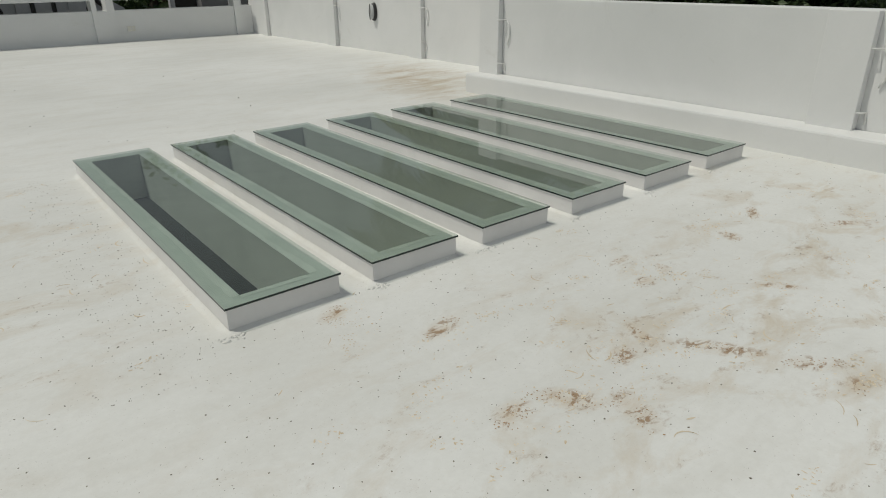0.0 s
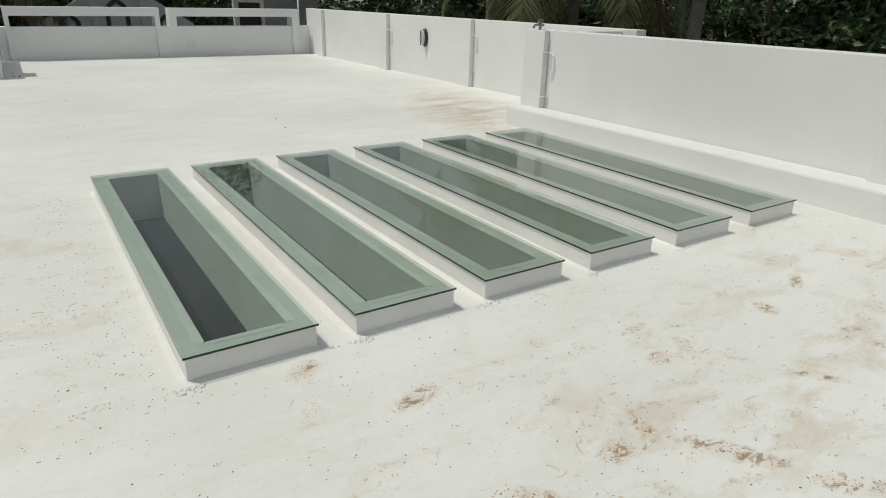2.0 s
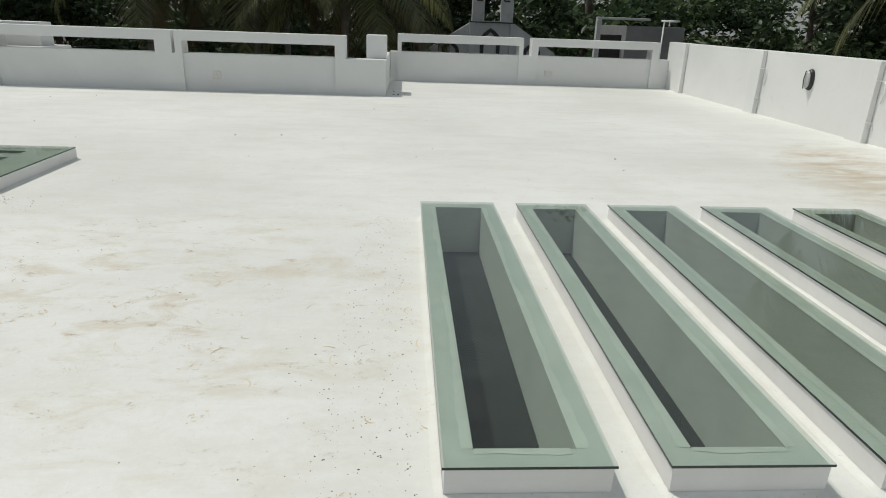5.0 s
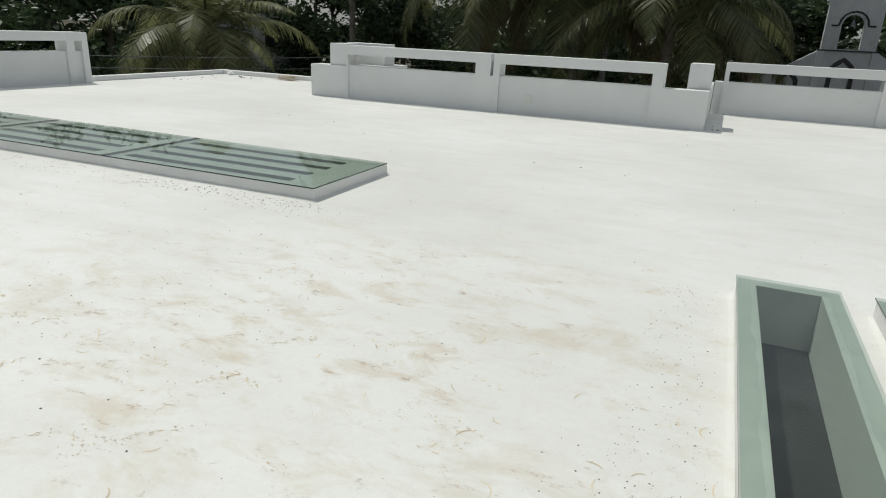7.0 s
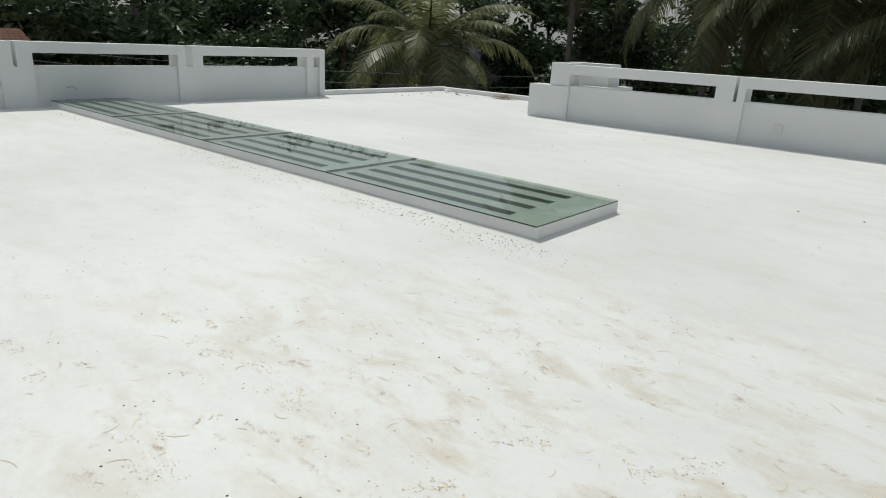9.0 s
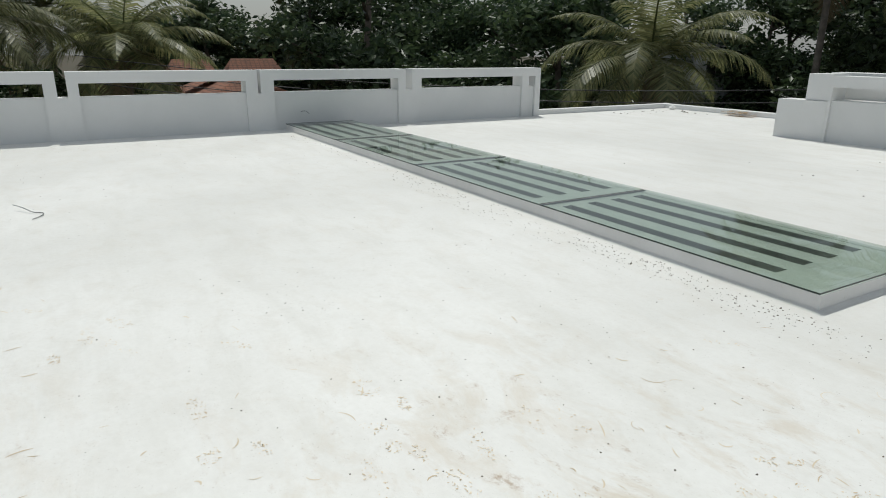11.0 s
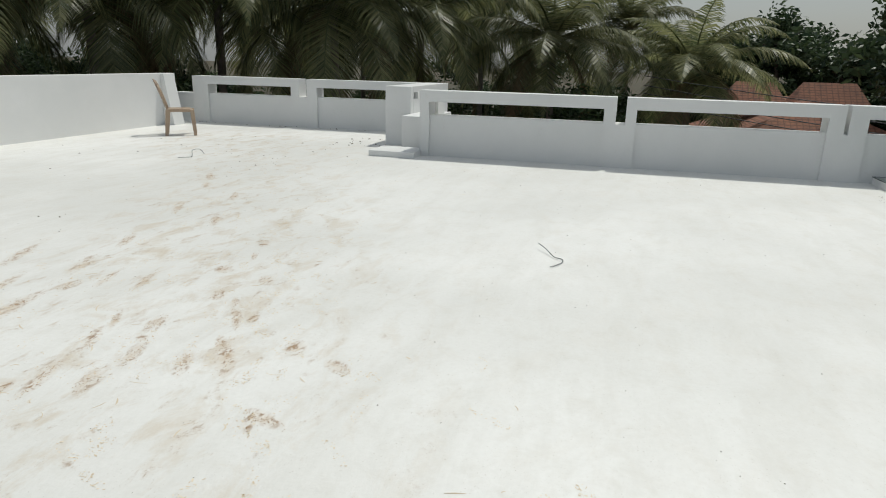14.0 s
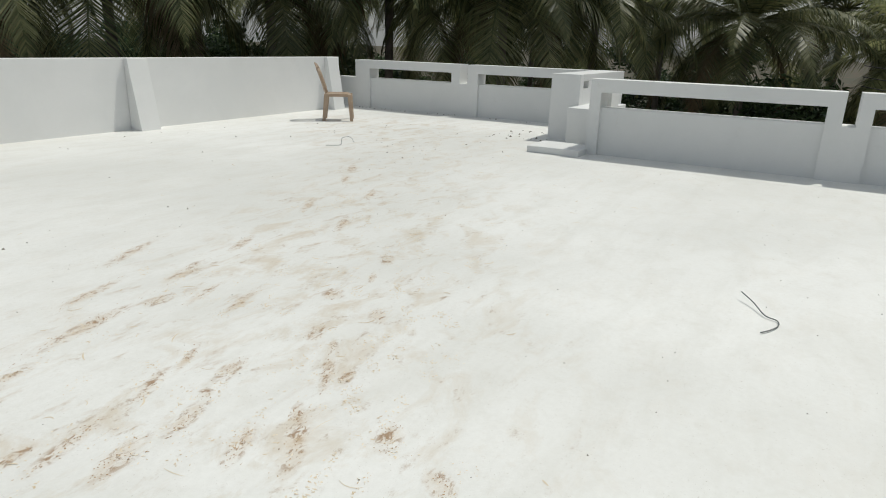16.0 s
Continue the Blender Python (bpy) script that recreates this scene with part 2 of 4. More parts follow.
EDGE = surface("glass_edge", (0.02, 0.035, 0.03), (0.01, 0.02, 0.018), 6, 0.3, 0)
GREY = surface("raw_concrete", (0.30, 0.30, 0.30), (0.22, 0.22, 0.22), 1.2, 0.8, 0.3)
BLACK = surface("black_plastic", (0.02, 0.02, 0.02), (0.03, 0.03, 0.03), 9, 0.4, 0)
LENS = surface("frosted_lamp_glass", (0.55, 0.56, 0.56), (0.45, 0.46, 0.46), 9, 0.3, 0)
CREAM = surface("cream_plastic", (0.78, 0.77, 0.70), (0.72, 0.71, 0.63), 9, 0.5, 0.05)
BEIGE = surface("beige_moulded_plastic", (0.46, 0.35, 0.25), (0.38, 0.28, 0.20), 3, 0.42, 0.05)
PVC = surface("white_pvc", (0.80, 0.80, 0.78), (0.74, 0.74, 0.72), 9, 0.35, 0)
STEEL = surface("dull_metal", (0.28, 0.28, 0.28), (0.20, 0.20, 0.20), 9, 0.4, 0.1, metal=0.8)
WIRE = surface("grey_wire_skin", (0.16, 0.17, 0.17), (0.11, 0.12, 0.12), 9, 0.5, 0)
GRIT = surface("grit", (0.22, 0.19, 0.15), (0.12, 0.10, 0.08), 20, 0.9, 0)


# ---- mesh helpers ----
def add_box(bm, lo, hi, bevel=0.0):
    lo, hi = Vector(lo), Vector(hi)
    made = bmesh.ops.create_cube(bm, size=1.0, matrix=Matrix.Translation((lo + hi) / 2) @ Matrix.Diagonal((*(hi - lo), 1)))
    if bevel:
        edges = {e for v in made["verts"] for e in v.link_edges}
        bmesh.ops.bevel(bm, geom=list(edges), offset=bevel, segments=2, affect="EDGES", profile=0.5)


def add_tube(bm, points, radii, sides=8, caps=True):
    """A tube along points, with a radius at each."""
    points = [Vector(q) for q in points]
    rings = []
    for k, q in enumerate(points):
        way = (points[min(k + 1, len(points) - 1)] - points[max(k - 1, 0)]).normalized()
        side = way.orthogonal().normalized() if k == 0 else (last - way * last.dot(way)).normalized()
        last, up = side, way.cross(side)
        r = radii[k] if isinstance(radii, (list, tuple)) else radii
        rings.append([bm.verts.new(q + r * (math.cos(a) * side + math.sin(a) * up)) for a in (2 * math.pi * j / sides for j in range(sides))])
    for a, b in zip(rings, rings[1:]):
        for j in range(sides):
            bm.faces.new((a[j], a[(j + 1) % sides], b[(j + 1) % sides], b[j]))
    if caps:
        bm.faces.new(rings[0][::-1])
        bm.faces.new(rings[-1])


def mesh_of(name, bm, material, smooth=False):
    bmesh.ops.recalc_face_normals(bm, faces=bm.faces)
    me = bpy.data.meshes.new(name)
    bm.to_mesh(me)
    bm.free()
    for m in material if isinstance(material, (list, tuple)) else (material,):
        me.materials.append(m)
    if smooth:
        me.polygons.foreach_set("use_smooth", [True] * len(me.polygons))
    return me


def part(name, bm, material, parent=None, label="", smooth=False):
    """Links a bmesh as one mesh object, under a thing or a part."""
    ob = new(name, mesh_of(name, bm, material, smooth))
    ob.parent = parent
    if parent is not None:
        base = parent.matrix_basis if parent.parent is None else parent.parent.matrix_basis @ parent.matrix_parent_inverse @ parent.matrix_basis
        ob.matrix_parent_inverse = base.inverted()
    return tagged(ob, label)


def block(name, lo, hi, material, parent=None, label="", bevel=0.006):
    bm = bmesh.new()
    add_box(bm, lo, hi, bevel)
    return part(name, bm, material, parent, label)


def empty(name, at, label, category, group="", kind=""):
    ob = new(name)
    ob.matrix_basis = Matrix.Translation(at)
    return tagged(ob, label, category, group, kind)


def plate(name, xs, ys, holes, z0, z1, material, parent=None):
    """A slab on a grid of lines, left open where a cell's middle lies in a hole."""
    bm = bmesh.new()
    solid = {}
    for i in range(len(xs) - 1):
        for j in range(len(ys) - 1):
            cx, cy = (xs[i] + xs[i + 1]) / 2, (ys[j] + ys[j + 1]) / 2
            solid[i, j] = not any(a < cx < b and c < cy < d for a, b, c, d in holes)
    top = {(i, j): bm.verts.new((x, y, z1)) for i, x in enumerate(xs) for j, y in enumerate(ys)}
    low = {(i, j): bm.verts.new((x, y, z0)) for i, x in enumerate(xs) for j, y in enumerate(ys)}
    for (i, j), full in solid.items():
        if not full:
            continue
        q = [(i, j), (i + 1, j), (i + 1, j + 1), (i, j + 1)]
        bm.faces.new([top[k] for k in q])
        bm.faces.new([low[k] for k in reversed(q)])
        for a, b, near in ((q[0], q[1], (i, j - 1)), (q[1], q[2], (i + 1, j)), (q[2], q[3], (i, j + 1)), (q[3], q[0], (i - 1, j))):
            if not solid.get(near, False):
                bm.faces.new((top[b], top[a], low[a], low[b]))
    bmesh.ops.delete(bm, geom=[v for v in bm.verts if not v.link_faces], context="VERTS")
    return part(name, bm, material, parent)


# ---- the roof slab, the house under it and the ground ----
SKY_X = ((0.076, 0.565), (0.716, 1.191), (1.344, 1.816), (1.993, 2.459), (2.647, 3.136), (3.329, 3.815))
SKY_Y = (-2.585, 0.095)
RIM, WELL = 0.085, -0.215
LX, LY = (-11.72, -2.87), (0.485, 1.665)
holes = [(a + 0.03, b - 0.03, SKY_Y[0] + 0.03, SKY_Y[1] - 0.03) for a, b in SKY_X] + [(LX[0] + 0.03, LX[1] - 0.03, LY[0] + 0.03, LY[1] - 0.03)]
outside = [(-16.0, -12.25, -5.35, 11.0), (-0.35, 7.0, 10.1, 11.0)]
xs = sorted({-15.2, -12.25, -0.35, 5.9, *(v for h in holes for v in h[:2])})
ys = sorted({-11.7, -5.35, 10.1, *(v for h in holes for v in h[2:])})
tagged(plate("floor", xs, ys, holes + outside, -0.20, 0.0, FLOOR), "flat roof floor coated white, brushed and stained with mud", "floor", kind="structure")
block("house_body", (-14.6, -11.6, -6.5), (5.8, 10.0, -0.62), WHITE, None, "white rendered walls of the house below the roof", 0.0)
tagged(bpy.data.objects["house_body"], category="house", kind="structure")


# ---- parapets ----
def parapet(name, axis, face, out, ends, frames, label, low=0.60, high=0.95, bar=0.79, deep=0.32, cores=(), rail_low=None):
    """A parapet along x or y: low infill, posts, top rails over long openings and narrow gaps between the frames.
    out: +1 or -1, the way from the face outwards. frames: (start, opening start, opening end, end)."""
    def box(bm, s0, s1, d0, d1, z0, z1, bevel=0.006):
        a, b = sorted((face + out * d0, face + out * d1))
        lo, hi = ((s0, a, z0), (s1, b, z1)) if axis == "x" else ((a, s0, z0), (b, s1, z1))
        add_box(bm, lo, hi, bevel)

    bm = bmesh.new()
    box(bm, ends[0], ends[1], 0.055, deep - 0.03, -0.05, low, 0.006)
    wall = tagged(part(name, bm, WHITE), label, "parapet", kind="structure")
    last = None
    for s0, o0, o1, s1 in frames:
        for a, b in ((s0, o0), (o1, s1)):
            bm = bmesh.new()
            box(bm, a, b, 0.0, deep, -0.03, high, 0.0)
            part("post", bm, WHITE, wall)
        bm = bmesh.new()
        box(bm, o0, o1, 0.0, deep, bar, high, 0.0)
        part("top_rail", bm, WHITE, wall)
        if last is not None and s0 - last > 0.02:
            bm = bmesh.new()
            box(bm, last, s0, 0.0, deep, -0.03, low - 0.01, 0.0)
            part("pier_base", bm, WHITE, wall)
        last = s1
    return wall


parapet("wall_west", "y", -11.75, -1, (-5.40, 5.76), ((-5.46, -5.32, -2.84, -2.68), (-2.55, -2.41, -0.10, 0.085), (0.135, 0.345, 2.58, 2.73), (2.86, 3.05, 5.33, 5.34), (5.342, 5.50, 5.66, 5.79)),
        "white painted roof parapet with long framed openings")
block("back_pillar", (-12.42, -5.45, -0.03), (-12.072, -5.27, 0.93), WHITE, bpy.data.objects["wall_west"])
n1 = parapet("wall_north_inner", "x", 7.07, 1, (-6.65, -1.03), ((-6.66, -6.62, -4.10, -3.83), (-3.78, -3.67, -1.20, -1.025)), "white painted roof parapet with low blocks at its ends")
block("end_block", (-7.43, 7.07, -0.03), (-6.662, 7.388, 0.585), WHITE, n1, "", 0.0)
block("end_block", (-1.025, 7.07, -0.03), (-0.355, 7.388, 0.585), WHITE, n1, "", 0.0)
block("return_wall", (-0.70, 7.39, -0.03), (-0.357, 9.93, 0.585), WHITE, n1)
block("pier_cap", (-0.70, 7.42, 0.587), (-0.36, 7.95, 0.965), WHITE, n1)
block("return_wall", (-7.10, 7.395, -0.03), (-6.0, 8.3, 0.60), WHITE, n1)
block("pier_cap", (-7.02, 7.10, 0.587), (-6.664, 7.52, 0.975), WHITE, n1)
block("pier_cap", (-7.00, 7.64, 0.602), (-6.16, 8.05, 0.985), WHITE, n1)
parapet("wall_north", "x", 9.90, 1, (-0.35, 5.618), ((-0.20, -0.12, 2.35, 2.44), (2.62, 2.76, 5.21, 5.36)), "white painted roof parapet with two framed openings")
parapet("wall_northwest", "y", -14.62, -1, (-11.9, -6.31), ((-11.39, -11.03, -9.10, -8.92), (-8.75, -8.53, -6.62, -6.3)), "white painted roof parapet with stained foot")


def solid_wall(name, lo, hi, label):
    bm = bmesh.new()
    add_box(bm, lo, hi, 0.008)
    return tagged(part(name, bm, WHITE), label, "wall", kind="structure")


def buttress(s0, s1, face, z0, z1, foot, head, parent, axis="y", out=-1):
    """A pilaster whose front leans back: foot and head are its depths at bottom and top."""
    bm = bmesh.new()
    rows = []
    for d, z in ((foot, z0), (head, z1)):
        q = [(s0, 0), (s1, 0), (s1, d), (s0, d)]
        rows.append([bm.verts.new((face + out * e, s, z) if axis == "y" else (s, face + out * e, z)) for s, e in q])
    for j in range(4):
        bm.faces.new((rows[0][j], rows[0][(j + 1) % 4], rows[1][(j + 1) % 4], rows[1][j]))
    bm.faces.new(rows[0][::-1]), bm.faces.new(rows[1])
    bmesh.ops.bevel(bm, geom=list(bm.edges), offset=0.006, segments=2, affect="EDGES", profile=0.5)
    return part("pilaster", bm, WHITE, parent)


we = solid_wall("wall_east", (5.62, 0.44, -0.05), (5.78, 10.08, 0.97), "white painted solid parapet wall with shallow pilasters")
for y0, y1 in ((9.06, 9.30), (6.12, 6.42), (3.50, 3.82)):
    buttress(y0, y1, 5.618, -0.03, 0.966, 0.075, 0.065, we)
we2 = solid_wall("wall_east_near", (4.40, -11.45, -0.05), (4.56, 0.80, 0.975), "white painted solid parapet wall standing on a raised kerb")
buttress(0.50, 0.80, 4.398, 0.195, 0.972, 0.075, 0.065, we2)
buttress(-3.05, -2.74, 4.398, 0.195, 0.972, 0.085, 0.075, we2)
block("raised_kerb", (4.14, -11.4, -0.03), (4.398, 0.82, 0.20), WHITE, we2, bevel=0.02)
block("cross_wall", (4.562, 0.64, -0.05), (5.618, 0.79, 0.95), WHITE, we2)
ws = solid_wall("wall_south", (-14.18, -11.65, -0.05), (4.39, -11.47, 1.0), "white painted solid parapet wall with pilasters")
for x0 in (-9.88, -14.178, -5.6, -1.3):
    buttress(x0 + 0.12, x0 + 0.44, -11.468, -0.03, 0.996, 0.24, 0.07, ws, "x", 1)
wb = solid_wall("wall_return", (-12.93, -6.38, -0.05), (-12.78, -5.94, 0.95), "thick white painted return wall stepping down beside the parapet")
block("wall_run", (-15.1, -6.379, -0.05), (-12.931, -5.941, 0.745), WHITE, wb, "", 0.0)
block("wall_head", (-15.1, -6.379, 0.855), (-12.931, -5.941, 0.949), WHITE, wb, "", 0.0)
block("jamb", (-15.1, -6.379, 0.746), (-13.16, -5.941, 0.854), WHITE, wb, "", 0.0)
block("low_block", (-13.6, -5.938, -0.03), (-12.32, -5.47, 0.52), WHITE, wb)
block("step", (-12.0, -6.14, -0.02), (-11.42, -5.44, 0.085), WHITE, wb, bevel=0.01)
kerb = tagged(block("roof_kerb", (-12.10, 5.80, -0.02), (-11.93, 9.95, 0.10), WHITE, None, "", 0.02), "low white painted kerb round the roof edge", "kerb", kind="structure")
block("kerb_run", (-11.928, 9.72, -0.02), (-6.0, 9.90, 0.10), WHITE, kerb, "", 0.02)


# ---- skylights ----
def ring(bm, x0, x1, y0, y1, rim, z_out, z_top, z_in):
    """A curb round an opening: outer faces, flat top and inner faces down into the shaft. Materials: 0 outside, 1 top, 2 inside."""
    def loop(a, b, c, d, z):
        return [bm.verts.new(q) for q in ((a, c, z), (b, c, z), (b, d, z), (a, d, z))]
    foot, out = loop(x0, x1, y0, y1, z_out), loop(x0, x1, y0, y1, z_top)
    inn, deep = loop(x0 + rim, x1 - rim, y0 + rim, y1 - rim, z_top), loop(x0 + rim, x1 - rim, y0 + rim, y1 - rim, z_in)
    for a, b, k in ((foot, out, 0), (out, inn, 1), (inn, deep, 2)):
        for j in range(4):
            bm.faces.new((a[j], a[(j + 1) % 4], b[(j + 1) % 4], b[j])).material_index = k


def pane(name, x0, x1, y0, y1, z0, z1, parent, walled=True):
    """A sheet of glass with dark cut edges; walled: whether its east edge is open to view."""
    bm = bmesh.new()
    add_box(bm, (x0, y0, z0), (x1, y1, z1))
    bm.normal_update()
    for f in bm.faces:
        f.material_index = 0 if f.normal.z > 0.5 else 1
    bmesh.ops.delete(bm, geom=[f for f in bm.faces if f.normal.z < -0.5 or f.normal.y > 0.5 or (f.normal.x > 0.5 and not walled)], context="FACES_ONLY")
    me = bpy.data.meshes.new(name)
    bm.to_mesh(me)
    bm.free()
    me.materials.append(GLASS), me.materials.append(EDGE)
    ob = new(name, me)
    ob.parent = parent
    ob.matrix_parent_inverse = parent.matrix_basis.inverted()
    return tagged(ob, "green tinted glass sheet")


def cant(bm, x0, x1, y0, y1, w, h):
    """An uneven sloping fillet of thick coating round the foot of a curb."""
    path = []
    for (ax, ay), (bx, by), out in (((x0, y0), (x1, y0), (0, -1)), ((x1, y0), (x1, y1), (1, 0)), ((x1, y1), (x0, y1), (0, 1)), ((x0, y1), (x0, y0), (-1, 0))):
        n = max(3, int(math.hypot(bx - ax, by - ay) / 0.07))
        for k in range(n):
            f = k / n
            d = Vector((out[0], out[1], 0))
            if k == 0:
                before = {(0, -1): (-1, 0), (1, 0): (0, -1), (0, 1): (1, 0), (-1, 0): (0, 1)}[out]
                d = Vector((out[0] + before[0], out[1] + before[1], 0)) * 0.72
            path.append((Vector((ax + (bx - ax) * f, ay + (by - ay) * f, 0)), d))
    rows = []
    for spread, lift in ((1.0, 0.0005), (0.62, 0.12), (0.3, 0.4), (0.0, 1.0)):
        row = []
        for q, d in path:
            g = w * spread * (1.0 + 0.3 * noise.noise(q * 4.0)) + 0.001
            z = lift * h * (1 + 0.25 * noise.noise(q * 7.0 + Vector((0, 0, 3)))) if lift > 0.001 else 0.0005
            row.append(bm.verts.new(q + d * g + Vector((0, 0, z))))
        rows.append(row)
    for a, b in zip(rows, rows[1:]):
        for j in range(len(a)):
            bm.faces.new((a[j], a[(j + 1) % len(a)], b[(j + 1) % len(a)], b[j]))


def wavy_strip(bm, ax, s0, s1, c, z, wide, seed, sgn=-1):
    """A thin smear of sealant with a wandering edge, lying along x or y."""
    rnd = random.Random(seed)
    rows, s = [], s0
    while s < s1:
        w = wide * (0.6 + 0.25 * math.sin(s * 5 + seed) * math.sin(s * 2.3 + seed) + 0.35 * noise.noise(Vector((s * 6, seed, 0))) + rnd.uniform(-0.06, 0.06))
        rows.append((s, sgn * max(0.006, w)))
        s += 0.035
    pts = [((bm.verts.new((c + w, s, z)), bm.verts.new((c, s, z))) if ax == "y" else (bm.verts.new((s, c + w, z)), bm.verts.new((s, c, z)))) for s, w in rows]
    for a, b in zip(pts, pts[1:]):
        bm.faces.new((a[0], a[1], b[1], b[0]))


for k, (x0, x1) in enumerate(SKY_X):
    y0, y1 = SKY_Y
    top = 0.096
    s = empty("skylight", ((x0 + x1) / 2, (y0 + y1) / 2, 0), "long narrow roof skylight with green glass on a white curb", "skylight", "row of narrow skylights")
    bm = bmesh.new()
    ring(bm, x0 + 0.008, x1 - 0.008, y0 + 0.008, y1 - 0.008, RIM, -0.1, top, WELL)
    part("curb", bm, (CURB, LEDGE, SHAFT), s)
    # added sheet whose near-black colour stands in for the shaft's darkness
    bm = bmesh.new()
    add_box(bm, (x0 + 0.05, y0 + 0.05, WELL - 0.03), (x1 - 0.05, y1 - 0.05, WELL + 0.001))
    part("shaft_bottom", bm, DARK, s, "near-black sheet closing the shaft, coloured as its unlit depth")
    bm = bmesh.new()
    inner = RIM + 0.010
    wavy_strip(bm, "y", y0 + inner, y1 - inner, x1 - inner, top + 0.0015, 0.045, k + 1, 1)
    wavy_strip(bm, "y", y0 + inner, y1 - inner, x0 + inner, top + 0.0015, 0.045, k + 7, -1)
    wavy_strip(bm, "x", x0 + inner, x1 - inner, y0 + inner, top + 0.0015, 0.040, k + 3, -1)
    part("sealant", bm, SEAL, s, "uneven milky sealant line")
    bm = bmesh.new()
    cant(bm, x0 + 0.008, x1 - 0.008, y0 + 0.008, y1 - 0.008, 0.030, 0.014)
    part("base_fillet", bm, FLOOR, s, "thick white coating fillet", True)
    pane("glass_pane", x0, x1, y0, y1, top + 0.003, top + 0.012, s, False)

# lumps of coating smeared out at the front corners of the curbs
rc = random.Random(31)
for k, (x0, x1) in enumerate(SKY_X):
    bm = bmesh.new()
    for j in range(16):
        x, y, r = x0 + 0.01 + rc.gauss(0, 0.03), SKY_Y[0] - 0.012 - abs(rc.gauss(0, 0.022)), rc.uniform(0.004, 0.010)
        bmesh.ops.create_icosphere(bm, subdivisions=1, radius=r, matrix=Matrix.Translation((x, y, 0.0)) @ Matrix.Rotation(rc.uniform(0, 3), 4, "Z") @ Matrix.Diagonal((rc.uniform(1.0, 2.2), 1.0, rc.uniform(0.25, 0.5), 1)))
    tagged(part("coating_lumps", bm, FLOOR, None, "", True), "rough lumps of white coating at a skylight corner", "coating", kind="stuff")

# the long slotted skylight that runs to the west parapet
ls = empty("slotted_skylight", ((LX[0] + LX[1]) / 2, sum(LY) / 2, 0), "long low roof skylight, glass over slotted white slabs", "skylight")
bm = bmesh.new()
ring(bm, LX[0] + 0.008, LX[1] - 0.008, LY[0] + 0.008, LY[1] - 0.008, 0.06, -0.1, 0.090, WELL)
part("curb", bm, (CURB, LEDGE, SHAFT), ls)
JX = (-2.87, -5.12, -7.22, -9.50, -11.72)
for a, b in zip(JX, JX[1:]):
    a, b = a - 0.012, b + 0.012
    slots = [(b + 0.09, a - (0.33 if a > -3 else 0.23), y, y + 0.105) for y in (LY[0] + 0.145, LY[0] + 0.405, LY[0] + 0.665, LY[0] + 0.925)]
    gx = sorted({b + 0.055 if b < -11.6 else b, a - 0.06 if a > -3 else a, *(v for q in slots for v in q[:2])})
    gy = sorted({LY[0] + 0.07, LY[1] - 0.07, *(v for q in slots for v in q[2:])})
    plate("slotted_slab", gx, gy, slots, 0.02, 0.0885, LEDGE, ls)
    pane("glass_pane", b, a, LY[0], LY[1], 0.094, 0.104, ls)
for x in JX[1:4]:
    block("joint_strip", (x - 0.007, LY[0] + 0.01, 0.091), (x + 0.007, LY[1] - 0.01, 0.102), GREY, ls, "grey joint between glass sheets", 0.0)
# same added near-black sheet, for the darkness below the slots
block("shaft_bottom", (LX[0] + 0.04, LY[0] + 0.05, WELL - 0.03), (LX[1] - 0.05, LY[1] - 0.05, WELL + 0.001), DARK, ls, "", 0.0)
bm = bmesh.new()
cant(bm, LX[0] + 0.008, LX[1] - 0.008, LY[0] + 0.008, LY[1] - 0.008, 0.035, 0.014)
part("base_fillet", bm, FLOOR, ls, "", True)


# ---- ground and trees ----
SOIL = surface("red_soil_and_litter", (0.10, 0.07, 0.045), (0.05, 0.055, 0.03), 0.15, 0.95, 0.3, fine=3)
bm = bmesh.new()
R = 900
bm.faces.new([bm.verts.new(q) for q in ((-R, -R, -6.5), (R, -R, -6.5), (R, R, -6.5), (-R, R, -6.5))])
tagged(part("ground", bm, SOIL), "leaf-littered earth round the house", "ground", kind="structure")


def leaf_paint(name, a, b, gloss=0.45, lets_through=0.35):
    m, n, l = mat(name)
    p = n["Principled BSDF"]
    g = n.new("ShaderNodeNewGeometry")
    info = n.new("ShaderNodeObjectInfo")
    c = blend(n, l, g.outputs["Random Per Island"], a, b)
    h = n.new("ShaderNodeHueSaturation")
    l.new(span(n, l, info.outputs["Random"], 0, 1, 0.75, 1.2), h.inputs["Value"])
    l.new(c, h.inputs["Color"])
    l.new(h.outputs[0], p.inputs["Base Color"])
    p.inputs["Roughness"].default_value = gloss
    p.inputs["Specular IOR Level"].default_value = 0.3
    thin = n.new("ShaderNodeBsdfTranslucent")
    l.new(h.outputs[0], thin.inputs["Color"])
    both = n.new("ShaderNodeMixShader")
    both.inputs[0].default_value = lets_through
    l.new(p.outputs[0], both.inputs[1])
    l.new(thin.outputs[0], both.inputs[2])
    l.new(both.outputs[0], n["Material Output"].inputs["Surface"])
    return m


FROND = leaf_paint("palm_leaf", (0.080, 0.105, 0.045), (0.30, 0.30, 0.145), 0.40, 0.46)
DRYFROND = leaf_paint("dry_palm_leaf", (0.16, 0.12, 0.07), (0.22, 0.17, 0.10), 0.7)
LEAF = leaf_paint("tree_leaf", (0.030, 0.058, 0.028), (0.11, 0.155, 0.070), 0.40, 0.28)
BARK = surface("grey_brown_bark", (0.16, 0.13, 0.10), (0.09, 0.075, 0.06), 3, 0.9, 0.5, fine=18)
PALMBARK = surface("ringed_palm_bark", (0.24, 0.21, 0.18), (0.15, 0.13, 0.11), 4, 0.9, 0.6, fine=14)


